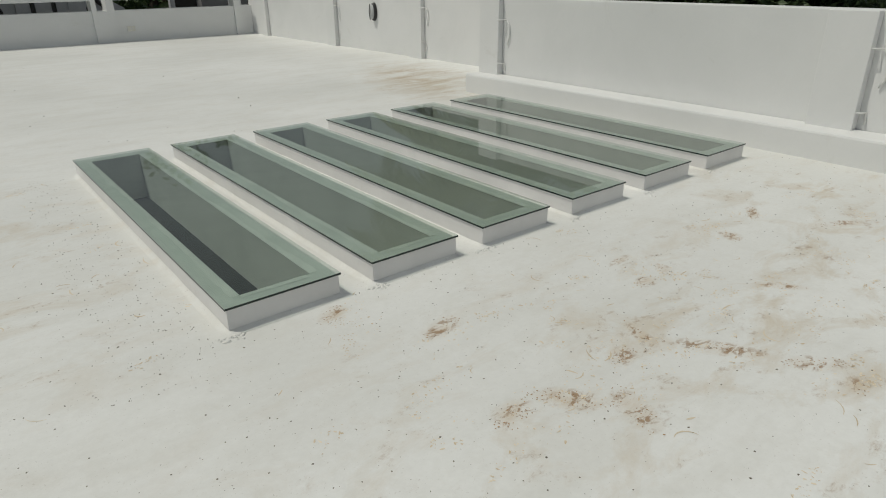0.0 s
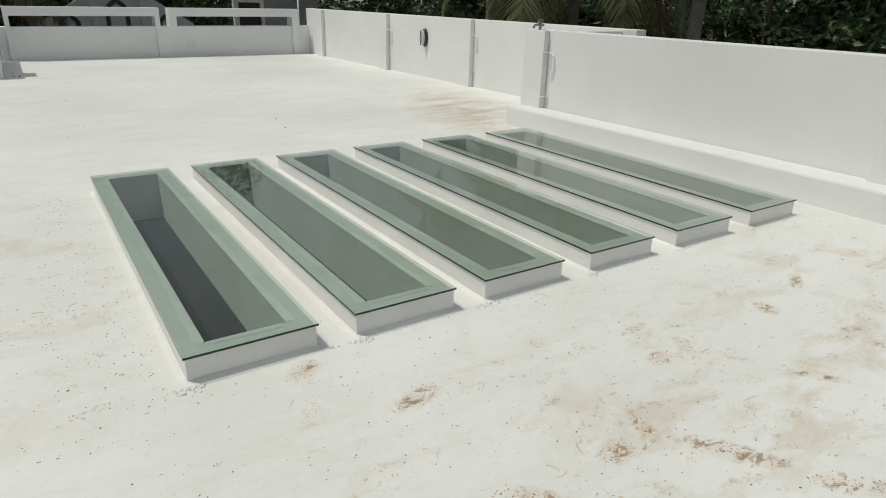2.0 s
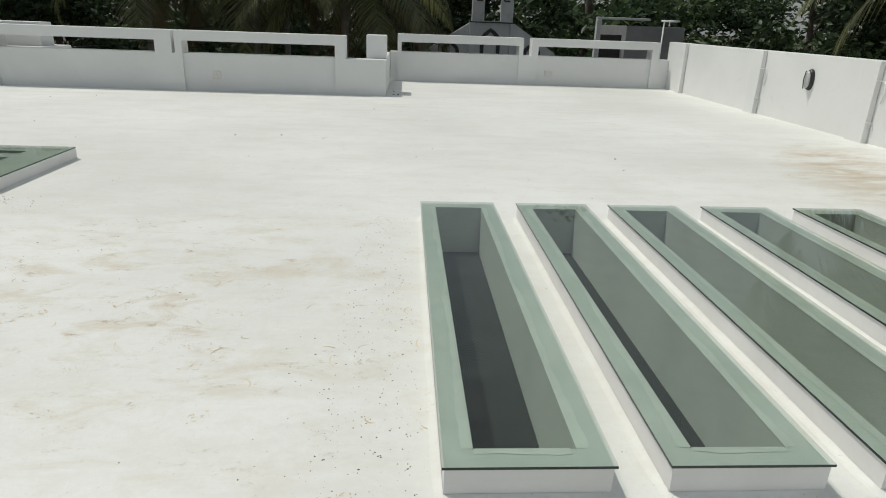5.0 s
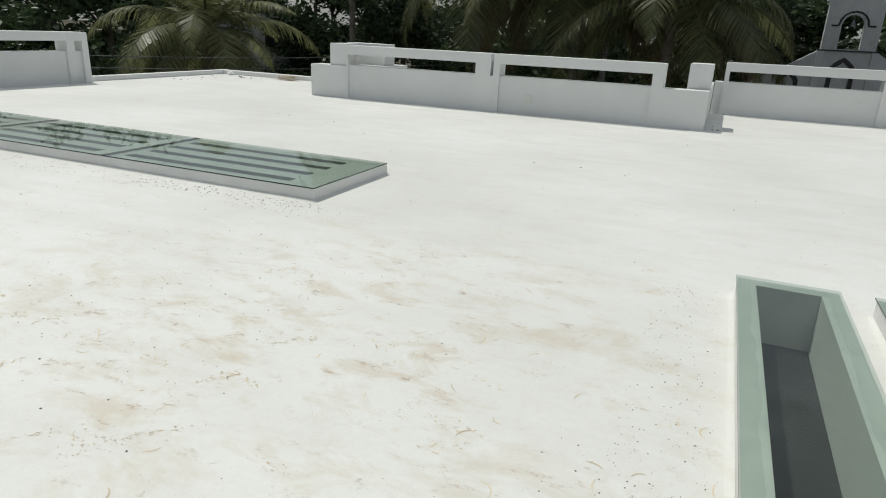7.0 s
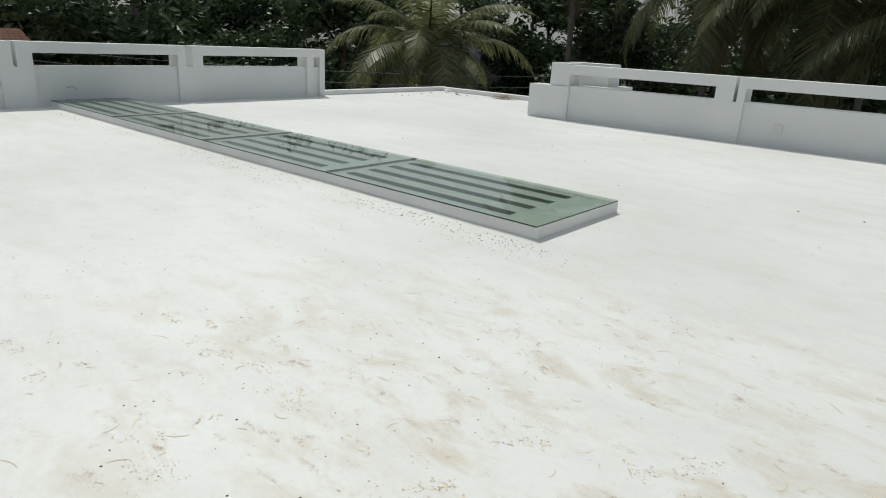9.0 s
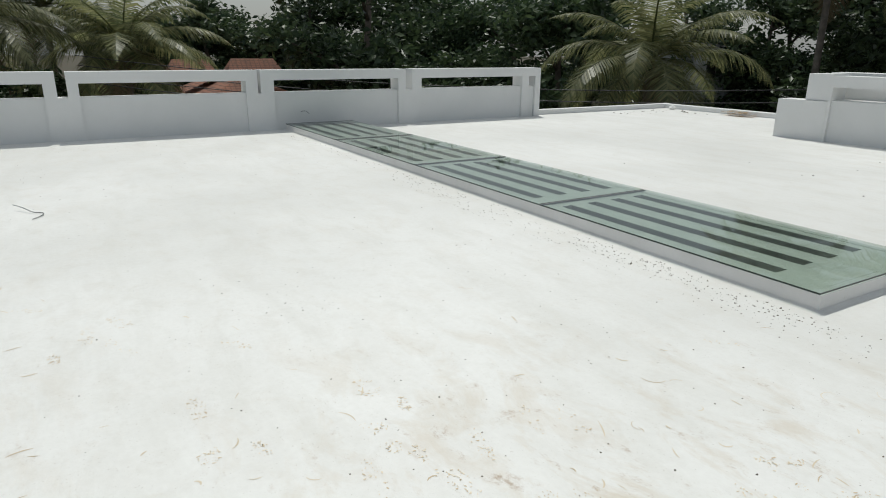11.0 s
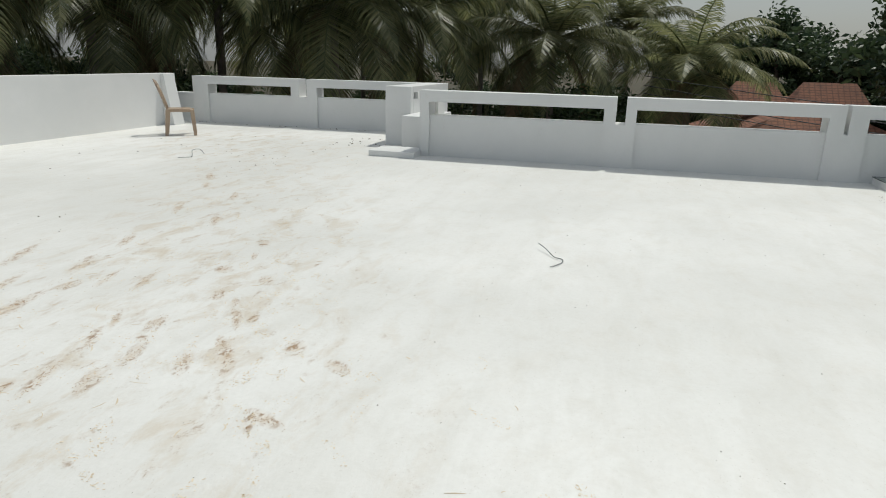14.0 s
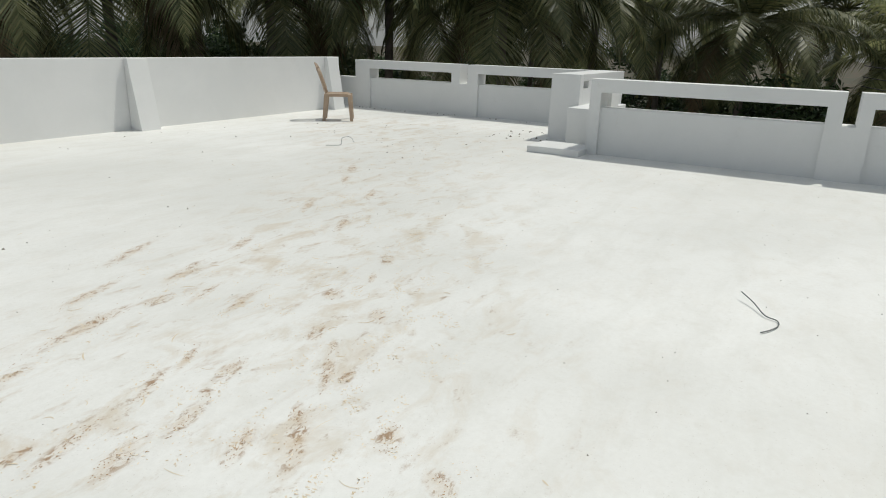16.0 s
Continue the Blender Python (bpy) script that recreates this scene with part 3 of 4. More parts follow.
def add_frond(bm, root, turn, lift, length, rnd, droop):
    """An arching palm frond: a tapering rib with narrow leaflets hanging from both sides."""
    way = Vector((math.cos(turn), math.sin(turn), 0))
    side = Vector((-way.y, way.x, 0))
    pts, ang, q = [], lift, Vector(root)
    steps = 14
    for k in range(steps + 1):
        pts.append(q.copy())
        q = q + (way * math.cos(ang) + Vector((0, 0, 1)) * math.sin(ang)) * (length / steps)
        ang -= droop * (0.6 + 1.3 * k / steps) / steps
    add_tube(bm, pts[::2], [0.045 * (1 - 0.12 * k) for k in range(len(pts[::2]))], 4, False)
    count = int(length * 17)
    for k in range(count):
        f = 0.12 + 0.88 * k / count
        i = min(int(f * steps), steps - 1)
        at = pts[i].lerp(pts[i + 1], f * steps - i)
        along = (pts[i + 1] - pts[i]).normalized()
        size = length * 0.26 * math.sin(math.pi * min(1, 0.18 + 0.86 * f)) + 0.12
        for sgn in (-1, 1):
            out = (side * sgn * 0.8 + along * (0.35 + 0.4 * f)).normalized()
            sag = rnd.uniform(0.25, 0.95)
            mid = at + out * size * 0.5 - Vector((0, 0, size * 0.16 * sag))
            tip = at + out * size * 0.85 - Vector((0, 0, size * 0.62 * sag))
            w = along * 0.021
            a, b = bm.verts.new(at - w), bm.verts.new(at + w)
            c, d = bm.verts.new(mid + w * 1.1), bm.verts.new(mid - w * 1.1)
            bm.faces.new((a, b, c, d))
            bm.faces.new((d, c, bm.verts.new(tip)))


def palm(x, y, top, seed, size=1.0, fronds=28):
    rnd = random.Random(seed)
    t = empty("coconut_palm", (x, y, -6.5), "tall coconut palm with arching green fronds and dry ones hanging", "palm tree", "coconut palms round the house")
    lean = Vector((rnd.uniform(-0.9, 0.9), rnd.uniform(-0.9, 0.9), 0))
    base, head = Vector((x, y, -6.5)) - lean, Vector((x, y, top))
    pts = [base.lerp(head, f) + lean * (0.9 * math.sin(math.pi * f) * 0.4) for f in (0, 0.05, 0.2, 0.4, 0.6, 0.8, 1)]
    bm = bmesh.new()
    add_tube(bm, pts, [0.26, 0.19, 0.16, 0.145, 0.135, 0.125, 0.13], 10)
    part("trunk", bm, PALMBARK, t, smooth=True)
    bm, dry = bmesh.new(), bmesh.new()
    for k in range(fronds):
        f = k / fronds
        turn = k * 2.39996 + rnd.uniform(-0.25, 0.25)
        lift = radians(74 - 105 * f + rnd.uniform(-10, 10))
        add_frond(dry if f > 0.9 else bm, head, turn, lift, size * rnd.uniform(3.9, 5.0) * (0.8 if f < 0.15 else 1), rnd, radians(rnd.uniform(60, 105)))
    part("crown", bm, FROND, t)
    part("dry_fronds", dry, DRYFROND, t, "brown hanging dry fronds")
    bm = bmesh.new()
    for k in range(7):
        a = k * 0.9
        bmesh.ops.create_icosphere(bm, subdivisions=1, radius=0.13, matrix=Matrix.Translation(head + Vector((0.24 * math.cos(a), 0.24 * math.sin(a), -0.25 - 0.1 * (k % 3)))))
    part("coconuts", bm, LEAF, t, "cluster of green coconuts", True)
    return t


def tree_meshes(seed, height, spread, leaves):
    """A broadleaf tree with its foot at the origin: limbs, and clumps of small leaves at their ends."""
    rnd = random.Random(seed)
    wood, clumps = bmesh.new(), []
    pts = [Vector((0, 0, 0)), Vector((rnd.uniform(-.3, .3), rnd.uniform(-.3, .3), height * 0.25)), Vector((rnd.uniform(-.5, .5), rnd.uniform(-.5, .5), height * 0.5)), Vector((rnd.uniform(-.6, .6), rnd.uniform(-.6, .6), height * 0.78))]
    add_tube(wood, pts, [0.28, 0.22, 0.17, 0.08], 8)
    for k in range(15):
        f = rnd.uniform(0.22, 0.8)
        i = min(int(f / 0.8 * 3), 2)
        root = pts[i].lerp(pts[i + 1], (f / 0.8 * 3) - i)
        turn, rise = k * 2.4 + rnd.uniform(-.4, .4), rnd.uniform(0.1, 0.9)
        reach = spread * rnd.uniform(0.55, 1.0) * (1.1 - 0.45 * f)
        end = root + Vector((math.cos(turn) * reach, math.sin(turn) * reach, rise * reach * 0.8))
        mid = root.lerp(end, 0.5) + Vector((0, 0, rnd.uniform(0.1, 0.5)))
        add_tube(wood, [root, mid, end], [0.09, 0.055, 0.02], 5)
        clumps += [end, mid, root.lerp(end, 0.8) + Vector((rnd.uniform(-.6, .6), rnd.uniform(-.6, .6), rnd.uniform(-.3, .7)))]
    clumps.append(pts[-1] + Vector((0, 0, height * 0.1)))
    clumps.append(pts[-1])
    verts, faces = [], []
    for k in range(leaves):
        c = clumps[k % len(clumps)]
        r = spread * 0.29 * rnd.random() ** 0.5
        d = Vector((rnd.gauss(0, 1), rnd.gauss(0, 1), rnd.gauss(0, 0.75))).normalized()
        q = c + d * r
        u = Vector((rnd.gauss(0, 1), rnd.gauss(0, 1), rnd.gauss(0, 0.6))).normalized()
        v = u.cross(Vector((rnd.gauss(0, 1), rnd.gauss(0, 1), rnd.gauss(0, 1)))).normalized()
        a, b = u * rnd.uniform(0.13, 0.28), v * rnd.uniform(0.06, 0.12)
        n0 = len(verts)
        verts += [q - a, q + b, q + a - Vector((0, 0, 0.03)), q - b]
        faces.append((n0, n0 + 1, n0 + 2, n0 + 3))
    me = bpy.data.meshes.new("crown")
    me.from_pydata([tuple(q) for q in verts], [], faces)
    me.materials.append(LEAF)
    return mesh_of("trunk", wood, BARK, True), me


kinds = [tree_meshes(11, 11.5, 3.6, 7000), tree_meshes(12, 13.0, 4.2, 8000), tree_meshes(13, 10.0, 3.2, 6500), tree_meshes(14, 12.0, 3.9, 7500)]


def tree(x, y, kind, turn, scale):
    t = empty("broadleaf_tree", (x, y, -6.5), "dense dark green broadleaf tree behind the house", "tree", "trees round the house")
    t.matrix_basis = pose(x, y, -6.5, 0, 0, turn) @ Matrix.Scale(scale, 4)
    for name, me in zip(("trunk", "crown"), kinds[kind]):
        o = new(name, me)
        o.parent = t


def around(angle, far):
    return -2.0 + far * math.cos(radians(angle)), -2.6 + far * math.sin(radians(angle))


rnd = random.Random(5)
for angle, far, top, size in ((233, 20, 3.6, 1.2), (222, 21, 3.3, 1.2), (213, 22, 3.4, 1.2), (204, 21, 3.0, 1.1), (197, 24, 2.9, 1.1), (186, 26, 2.2, 1.05), (175, 28, 1.4, 1.0), (131, 24, 1.0, 1.0),
                              (107, 24, 4.2, 1.1), (98, 22, 3.6, 1.1), (90, 20.5, 2.6, 1.1), (37, 17, 3.2, 1.1), (26, 15, 7.5, 1.0), (46, 22, 8.5, 1.0), (119, 30, 6.5, 1.0), (228, 29, 5.0, 1.2),
                              (192, 34, 4.0, 1.1), (208, 31, 4.6, 1.2), (180, 36, 3.2, 1.0), (202, 38, 5.2, 1.2), (218, 36, 5.4, 1.2)):
    palm(*around(angle, far), top, int(angle * 7), size)
for ring_far, step, first in ((31, 8.5, 20), (38, 7.0, 17), (47, 6.5, 19)):
    a = first
    while a < 245:
        far = ring_far + rnd.uniform(-2.5, 2.5)
        if far < 41 and (156 < a < 177 or 144 < a < 153 or 118 < a < 131):
            a += step
            continue
        scale = rnd.uniform(0.9, 1.15) if a < (177 if ring_far > 41 else 170) else rnd.uniform(0.58, 0.70) + (ring_far - 31) * 0.007
        tree(*around(a + rnd.uniform(-1.5, 1.5), far), rnd.randrange(4), rnd.uniform(0, 360), scale)
        a += step
for a, far, scale in ((158, 43, 0.95), (161, 45, 1.05), (164, 43, 0.9), (166.5, 46, 1.0), (169, 43.5, 0.92), (172, 46, 0.95), (175, 44, 0.8), (150, 48, 1.1), (146, 46, 1.0), (153, 44, 1.0), (148, 50, 1.15), (126, 44, 1.0), (129, 46, 1.05), (123, 45, 1.05)):
    tree(*around(a, far), int(a) % 4, a * 37 % 360, scale)
# the wood goes on round the south-west, closing the gaps between the palm trunks
rs = random.Random(77)
for a, far, scale in ((213, 33, 0.72), (217, 31, 0.70), (221, 33, 0.72), (226, 32, 0.70), (232, 34, 0.75), (238, 31, 0.72), (243, 34, 0.78), (248, 31, 0.72), (254, 33, 0.75), (260, 32, 0.75), (240, 42, 0.85), (247, 43, 0.9), (255, 42, 0.9), (263, 41, 0.9)):
    tree(*around(a, far), rs.randrange(4), rs.uniform(0, 360), scale)
palm(*around(244, 19), 3.7, 911, 1.2)
# low scrub between the trunks, below the parapets
for k in range(34):
    a, far = 20 + k * 6.6 + rnd.uniform(-2, 2), rnd.uniform(24, 33)
    if 154 < a < 178 or 76 < a < 86 or 119 < a < 131:
        continue
    tree(*around(a, far), rnd.randrange(4), rnd.uniform(0, 360), rnd.uniform(0.45, 0.60))


# ---- houses beyond the trees ----
def tile_rows():
    """Weathered clay tiles: courses across the slope, blotched by age."""
    m = surface("terracotta_roof_tiles", (0.34, 0.145, 0.085), (0.22, 0.10, 0.065), 1.5, 0.85, 0.4, ((0.11, 0.075, 0.06), 0.52, 0.7), fine=9)
    n, l = m.node_tree.nodes, m.node_tree.links
    p = n["Principled BSDF"]
    was = p.inputs["Base Color"].links[0].from_socket
    rows = n.new("ShaderNodeTexWave")
    rows.wave_type, rows.bands_direction = "BANDS", "Z"
    rows.inputs["Scale"].default_value, rows.inputs["Distortion"].default_value, rows.inputs["Detail Scale"].default_value = 3.0, 1.2, 3.0
    l.new(place(n), rows.inputs["Vector"])
    cols = n.new("ShaderNodeTexWave")
    cols.wave_type, cols.bands_direction = "BANDS", "Y"
    cols.inputs["Scale"].default_value = 1.4
    l.new(place(n), cols.inputs["Vector"])
    joint = sums(n, l, "MAXIMUM", span(n, l, rows.outputs["Fac"], 0.25, 0.0, 0, 0.7), span(n, l, cols.outputs["Fac"], 0.2, 0.0, 0, 0.5))
    l.new(blend(n, l, joint, was, (0.07, 0.04, 0.03)), p.inputs["Base Color"])
    return m


TILE = tile_rows()
SHEET = surface("weathered_roof_sheet", (0.26, 0.26, 0.26), (0.18, 0.18, 0.18), 0.8, 0.6, 0.2, fine=6)
BLUE = surface("blue_roof_sheet", (0.10, 0.17, 0.40), (0.08, 0.13, 0.32), 0.8, 0.5, 0.2, fine=6)
PALE = surface("weathered_pale_render", (0.60, 0.60, 0.61), (0.46, 0.47, 0.48), 0.8, 0.8, 0.3, ((0.22, 0.22, 0.22), 0.58, 0.5), fine=8)


def hip_roof(bm, x0, x1, y0, y1, z0, z1, inset):
    lo = [bm.verts.new(q) for q in ((x0, y0, z0), (x1, y0, z0), (x1, y1, z0), (x0, y1, z0))]
    if x1 - x0 > y1 - y0:
        a, b = bm.verts.new((x0 + inset, (y0 + y1) / 2, z1)), bm.verts.new((x1 - inset, (y0 + y1) / 2, z1))
        fs = ((lo[0], lo[1], b, a), (lo[1], lo[2], b), (lo[2], lo[3], a, b), (lo[3], lo[0], a))
    else:
        a, b = bm.verts.new(((x0 + x1) / 2, y0 + inset, z1)), bm.verts.new(((x0 + x1) / 2, y1 - inset, z1))
        fs = ((lo[0], lo[1], a), (lo[1], lo[2], b, a), (lo[2], lo[3], b), (lo[3], lo[0], a, b))
    for f in fs:
        bm.faces.new(f)
    bm.faces.new(lo[::-1])


def house(name, x0, x1, y0, y1, eave, ridge, wall, roof, label, category="house", inset=2.0):
    h = empty(name, ((x0 + x1) / 2, (y0 + y1) / 2, -6.5), label, category)
    block("wall", (x0 + 0.5, y0 + 0.5, -6.5), (x1 - 0.5, y1 - 0.5, eave + 0.05), wall, h, "", 0.0)
    bm = bmesh.new()
    hip_roof(bm, x0, x1, y0, y1, eave, ridge, inset)
    part("roof", bm, roof, h)
    n = int((y1 - y0) / 2.4)
    for k in range(n):
        yc = y0 + (k + 0.5) * (y1 - y0) / n
        w = block("window", (x1 - 0.52, yc - 0.5, eave - 1.9), (x1 - 0.46, yc + 0.5, eave - 0.7), PALE, h, "", 0.01)
        block("window_pane", (x1 - 0.47, yc - 0.42, eave - 1.8), (x1 - 0.45, yc + 0.42, eave - 0.8), BLACK, w, "", 0.0)
    return h


t1 = house("tiled_house", -40.0, -29.5, 0.8, 9.0, -1.6, 0.15, PALE, TILE, "old house with a weathered terracotta tiled hip roof", inset=2.6)
for yc, w, top in ((6.0, 1.5, 0.85), (3.0, 1.25, 0.80)):
    bm = bmesh.new()
    hip_roof(bm, -35.8, -33.9, yc - w, yc + w, -0.05, top, 0.45)
    part("ridge_turret", bm, TILE, t1, "small raised roof on the ridge")
house("blue_roofed_house", -49, -41, 18.5, 23.0, 0.6, 1.5, PALE, BLUE, "pale house with a blue sheet roof among trees")
house("long_pale_house", -46, -39.5, 13.0, 27.0, -0.5, 0.35, PALE, SHEET, "long low pale house with a grey sheet roof")
house("grey_roofed_house", -33.0, -27.0, 30.0, 36.0, 1.6, 2.9, PALE, SHEET, "grey house with a large weathered sheet roof")


def chapel(cx, y):
    c = empty("chapel", (cx, y + 2.5, -6.5), "small weathered grey chapel with an open bell gable and pointed arches", "chapel")
    def slab(name, outline, hole_list, y0, y1, material):
        bm = bmesh.new()
        rims = []
        for yy in (y0, y1):
            edges = []
            for loop in [outline] + hole_list:
                vs = [bm.verts.new((cx + px, yy, pz)) for px, pz in loop]
                es = [bm.edges.new((vs[j], vs[(j + 1) % len(vs)])) for j in range(len(vs))]
                edges += es
                rims.append((yy, vs))
            bmesh.ops.triangle_fill(bm, use_beauty=True, edges=edges)
        half = len(rims) // 2
        for (_, a), (_, b) in zip(rims[:half], rims[half:]):
            for j in range(len(a)):
                bm.faces.new((a[j], a[(j + 1) % len(a)], b[(j + 1) % len(a)], b[j]))
        return part(name, bm, material, c)
    def arch(x, w, z0, z1, pointed=True):
        pts = [(x - w, z0), (x + w, z0)]
        for k in range(9):
            f = k / 8
            ang = f * math.pi
            dx = math.cos(ang) * w
            pts.append((x + dx, z1 + (w * 1.0 * (1 - abs(dx) / w) ** 0.7 if pointed else math.sin(ang) * w)))
        return pts
    slab("front_wall", [(-2.3, -6.4), (2.3, -6.4), (2.3, 0.25), (0.78, 1.2), (-0.78, 1.2), (-2.3, 0.25)], [], y, y + 0.25, PALE)
    slab("bell_gable", [(-0.72, 1.24), (0.72, 1.24), (0.72, 2.62), (0.0, 2.86), (-0.72, 2.62)], [arch(0.0, 0.30, 1.27, 1.95, False)], y + 0.02, y + 0.30, PALE)
    block("ledge", (cx - 0.80, y - 0.04, 1.201), (cx + 0.80, y + 0.34, 1.239), BLACK, c, "thin dark ledge under the bell gable", 0.0)
    for side in (-1, 1):
        block("pilaster", (cx + side * 0.72 - 0.09, y - 0.10, -6.4), (cx + side * 0.72 + 0.09, y - 0.003, 1.19), PALE, c, "", 0.01)
        bm = bmesh.new()
        add_tube(bm, [(cx + side * 0.72, y + 0.15, 2.60), (cx + side * 0.72, y + 0.15, 2.78), (cx + side * 0.72, y + 0.15, 2.98)], [0.10, 0.07, 0.02], 6)
        part("finial", bm, PALE, c)
    bm = bmesh.new()
    rim = [(0.58, 1.93), (0.40, 1.93)] + arch(0.0, 0.38, 1.27, 1.95, False)[2:] + [(-0.40, 1.93), (-0.58, 1.93)]
    add_tube(bm, [(cx + px, y + 0.01, pz) for px, pz in rim], 0.028, 6)
    part("arch_moulding", bm, BLACK, c, "thin dark moulding round the bell arch")
    for x, w, z1, z0 in ((-0.05, 0.29, 0.68, -1.6), (-1.45, 0.24, 0.28, -1.8), (1.45, 0.24, 0.28, -1.8)):
        bm = bmesh.new()
        add_tube(bm, [(cx + px, y - 0.02, pz) for px, pz in arch(x, w, z0, z1)[1:]] + [(cx + x - w, y - 0.02, z0)], 0.065, 6)
        part("arch_moulding", bm, BLACK, c, "dark painted arch moulding")
    bm = bmesh.new()
    hip_roof(bm, cx - 2.4, cx + 2.4, y + 0.3, y + 7.0, -0.15, 0.9, 0.05)
    part("roof", bm, SHEET, c)
    block("nave_wall", (cx - 2.2, y + 0.26, -6.5), (cx + 2.2, y + 6.9, -0.16), PALE, c, "", 0.0)
    bm = bmesh.new()
    add_tube(bm, [(cx, y + 0.15, 2.25), (cx, y + 0.15, 2.10), (cx, y + 0.15, 2.0), (cx, y + 0.15, 1.92)], [0.01, 0.02, 0.06, 0.08], 10)
    part("bell", bm, STEEL, c, "small dull metal bell")


chapel(3.0, 19.6)
g = empty("grey_outhouse", (7.6, 16.5, -6.5), "unpainted grey concrete outhouse with a pale corner post", "outhouse")
block("wall", (6.45, 15.5, -6.5), (8.2, 18.5, 1.27), GREY, g, "", 0.01)
block("corner_post", (5.52, 15.4, -6.5), (5.66, 15.57, 1.42), PALE, g, "", 0.01)
# solid panel; the opening's inner shade is put into its black colour
block("doorway_shade_panel", (5.67, 15.9, -6.5), (6.448, 16.0, 1.0), BLACK, g, "black panel standing in for the shade inside the opening", 0.0)
block("beam", (5.52, 15.42, 1.422), (7.1, 15.56, 1.49), PALE, g, "", 0.01)

# cables strung across the street side
cb = empty("overhead_cables", (-16.8, 10.0, -6.5), "sagging dark overhead cables on a concrete pole", "cables")
for k, (z, dx) in enumerate(((0.55, 0), (0.25, 0.3), (0.0, 0.5), (-0.25, 0.2))):
    bm = bmesh.new()
    a, b = Vector((-26.0 + dx, -2.0, z + 0.5)), Vector((-4.5 + dx, 21.0, z + 0.5))
    add_tube(bm, [a.lerp(b, f / 16) - Vector((0, 0, 0.8 * (1 - (f / 8 - 1) ** 2))) for f in range(17)], 0.013, 5)
    part("cable", bm, BLACK, cb)
bm = bmesh.new()
add_tube(bm, [(-4.4, 21.1, -6.5), (-4.4, 21.1, 2.2)], [0.14, 0.10], 8)
part("pole", bm, GREY, cb)


# ---- things on the roof ----
def bulkhead_lamp(x, y, z):
    """An oval bulkhead lamp on a wall that faces -x."""
    t = empty("bulkhead_lamp", (x, y, z), "oval black rimmed bulkhead lamp on the white wall", "wall lamp")
    def oval(bm, ry, rz, x0, x1, shrink=0.85):
        rows = []
        for xx, k in ((x0, 1.0), ((x0 + x1) / 2, 0.97), (x1, shrink)):
            rows.append([bm.verts.new((xx, y + ry * k * math.cos(a) * (1 if abs(math.cos(a)) < 0.9 else 1), z + rz * k * math.sin(a))) for a in (2 * math.pi * j / 28 for j in range(28))])
        for p, q in zip(rows, rows[1:]):
            for j in range(28):
                bm.faces.new((p[j], p[(j + 1) % 28], q[(j + 1) % 28], q[j]))
        bm.faces.new(rows[-1])
    bm = bmesh.new()
    oval(bm, 0.085, 0.145, x, x - 0.05)
    part("rim", bm, BLACK, t, "black rim", True)
    bm = bmesh.new()
    oval(bm, 0.062, 0.118, x - 0.05, x - 0.085, 0.6)
    part("lens", bm, LENS, t, "frosted lens", True)
    bm = bmesh.new()
    add_tube(bm, [(x - 0.09, y, z + 0.12), (x - 0.105, y, z), (x - 0.09, y, z - 0.12)], 0.007, 5)
    part("guard_bar", bm, BLACK, t)


bulkhead_lamp(5.619, 4.88, 0.635)


def socket_box(x, y, z, wide, high):
    t = empty("socket_box", (x, y, z), "cream plastic socket box set in the parapet", "socket box", "socket boxes in the parapets")
    bm = bmesh.new()
    add_box(bm, (x - wide / 2, y - 0.012, z - high / 2), (x + wide / 2, y, z + high / 2), 0.004)
    part("plate", bm, CURB, t, "greyish backing plate")
    for i in (-1, 1):
        for j in (-1, 1):
            cx, cz = x + i * wide * 0.235, z + j * high * 0.235
            block("cover", (cx - wide * 0.2, y - 0.018, cz - high * 0.2), (cx + wide * 0.2, y - 0.0125, cz + high * 0.2), CREAM, t, "", 0.003)


socket_box(-3.15, 7.124, 0.262, 0.13, 0.13)
socket_box(3.02, 9.954, 0.245, 0.17, 0.11)


def conduit(x, y, z0, z1):
    """Two stubs of conduit out of a pilaster's side into the wall behind it, with a loop hanging from the upper one."""
    t = empty("conduit_stub", (x, y, z0), "short white pvc conduit looping out of the pilaster", "conduit", "conduit stubs on the east wall")
    for name, pts in (("stub", [(x - 0.03, y + 0.02, z1), (x - 0.03, y - 0.03, z1), (x + 0.018, y - 0.04, z1), (x + 0.02, y - 0.07, z1 - 0.004)]),
                      ("loose_end", [(x + 0.02, y - 0.07, z1 - 0.004), (x + 0.02, y - 0.10, z1 - 0.04), (x + 0.02, y - 0.112, z1 - 0.12), (x + 0.02, y - 0.10, z1 - 0.20), (x + 0.022, y - 0.08, z1 - 0.25)]),
                      ("stub", [(x - 0.03, y + 0.02, z0), (x - 0.03, y - 0.03, z0), (x + 0.018, y - 0.04, z0), (x + 0.022, y - 0.05, z0 - 0.08)])):
        bm = bmesh.new()
        add_tube(bm, pts, 0.007, 6)
        part(name, bm, PVC, t, smooth=True)


conduit(4.365, 0.50, 0.32, 0.76)
conduit(4.365, -3.05, 0.32, 0.74)
conduit(5.585, 6.12, 0.25, 0.70)
conduit(5.585, 3.50, 0.25, 0.74)

vp = empty("standpipe", (5.50, 10.237, -0.4), "thin white pvc standpipe with a tee, fixed behind the parapet", "pipe")
for name, pts, r in (("riser", [(5.50, 10.237, -0.4), (5.50, 10.237, 1.38)], 0.016), ("tee_arm", [(5.44, 10.237, 1.385), (5.84, 10.237, 1.385)], 0.02), ("stub", [(5.62, 10.237, 1.37), (5.62, 10.237, 1.28)], 0.016)):
    bm = bmesh.new()
    add_tube(bm, pts, r, 8)
    part(name, bm, PVC, vp, smooth=True)

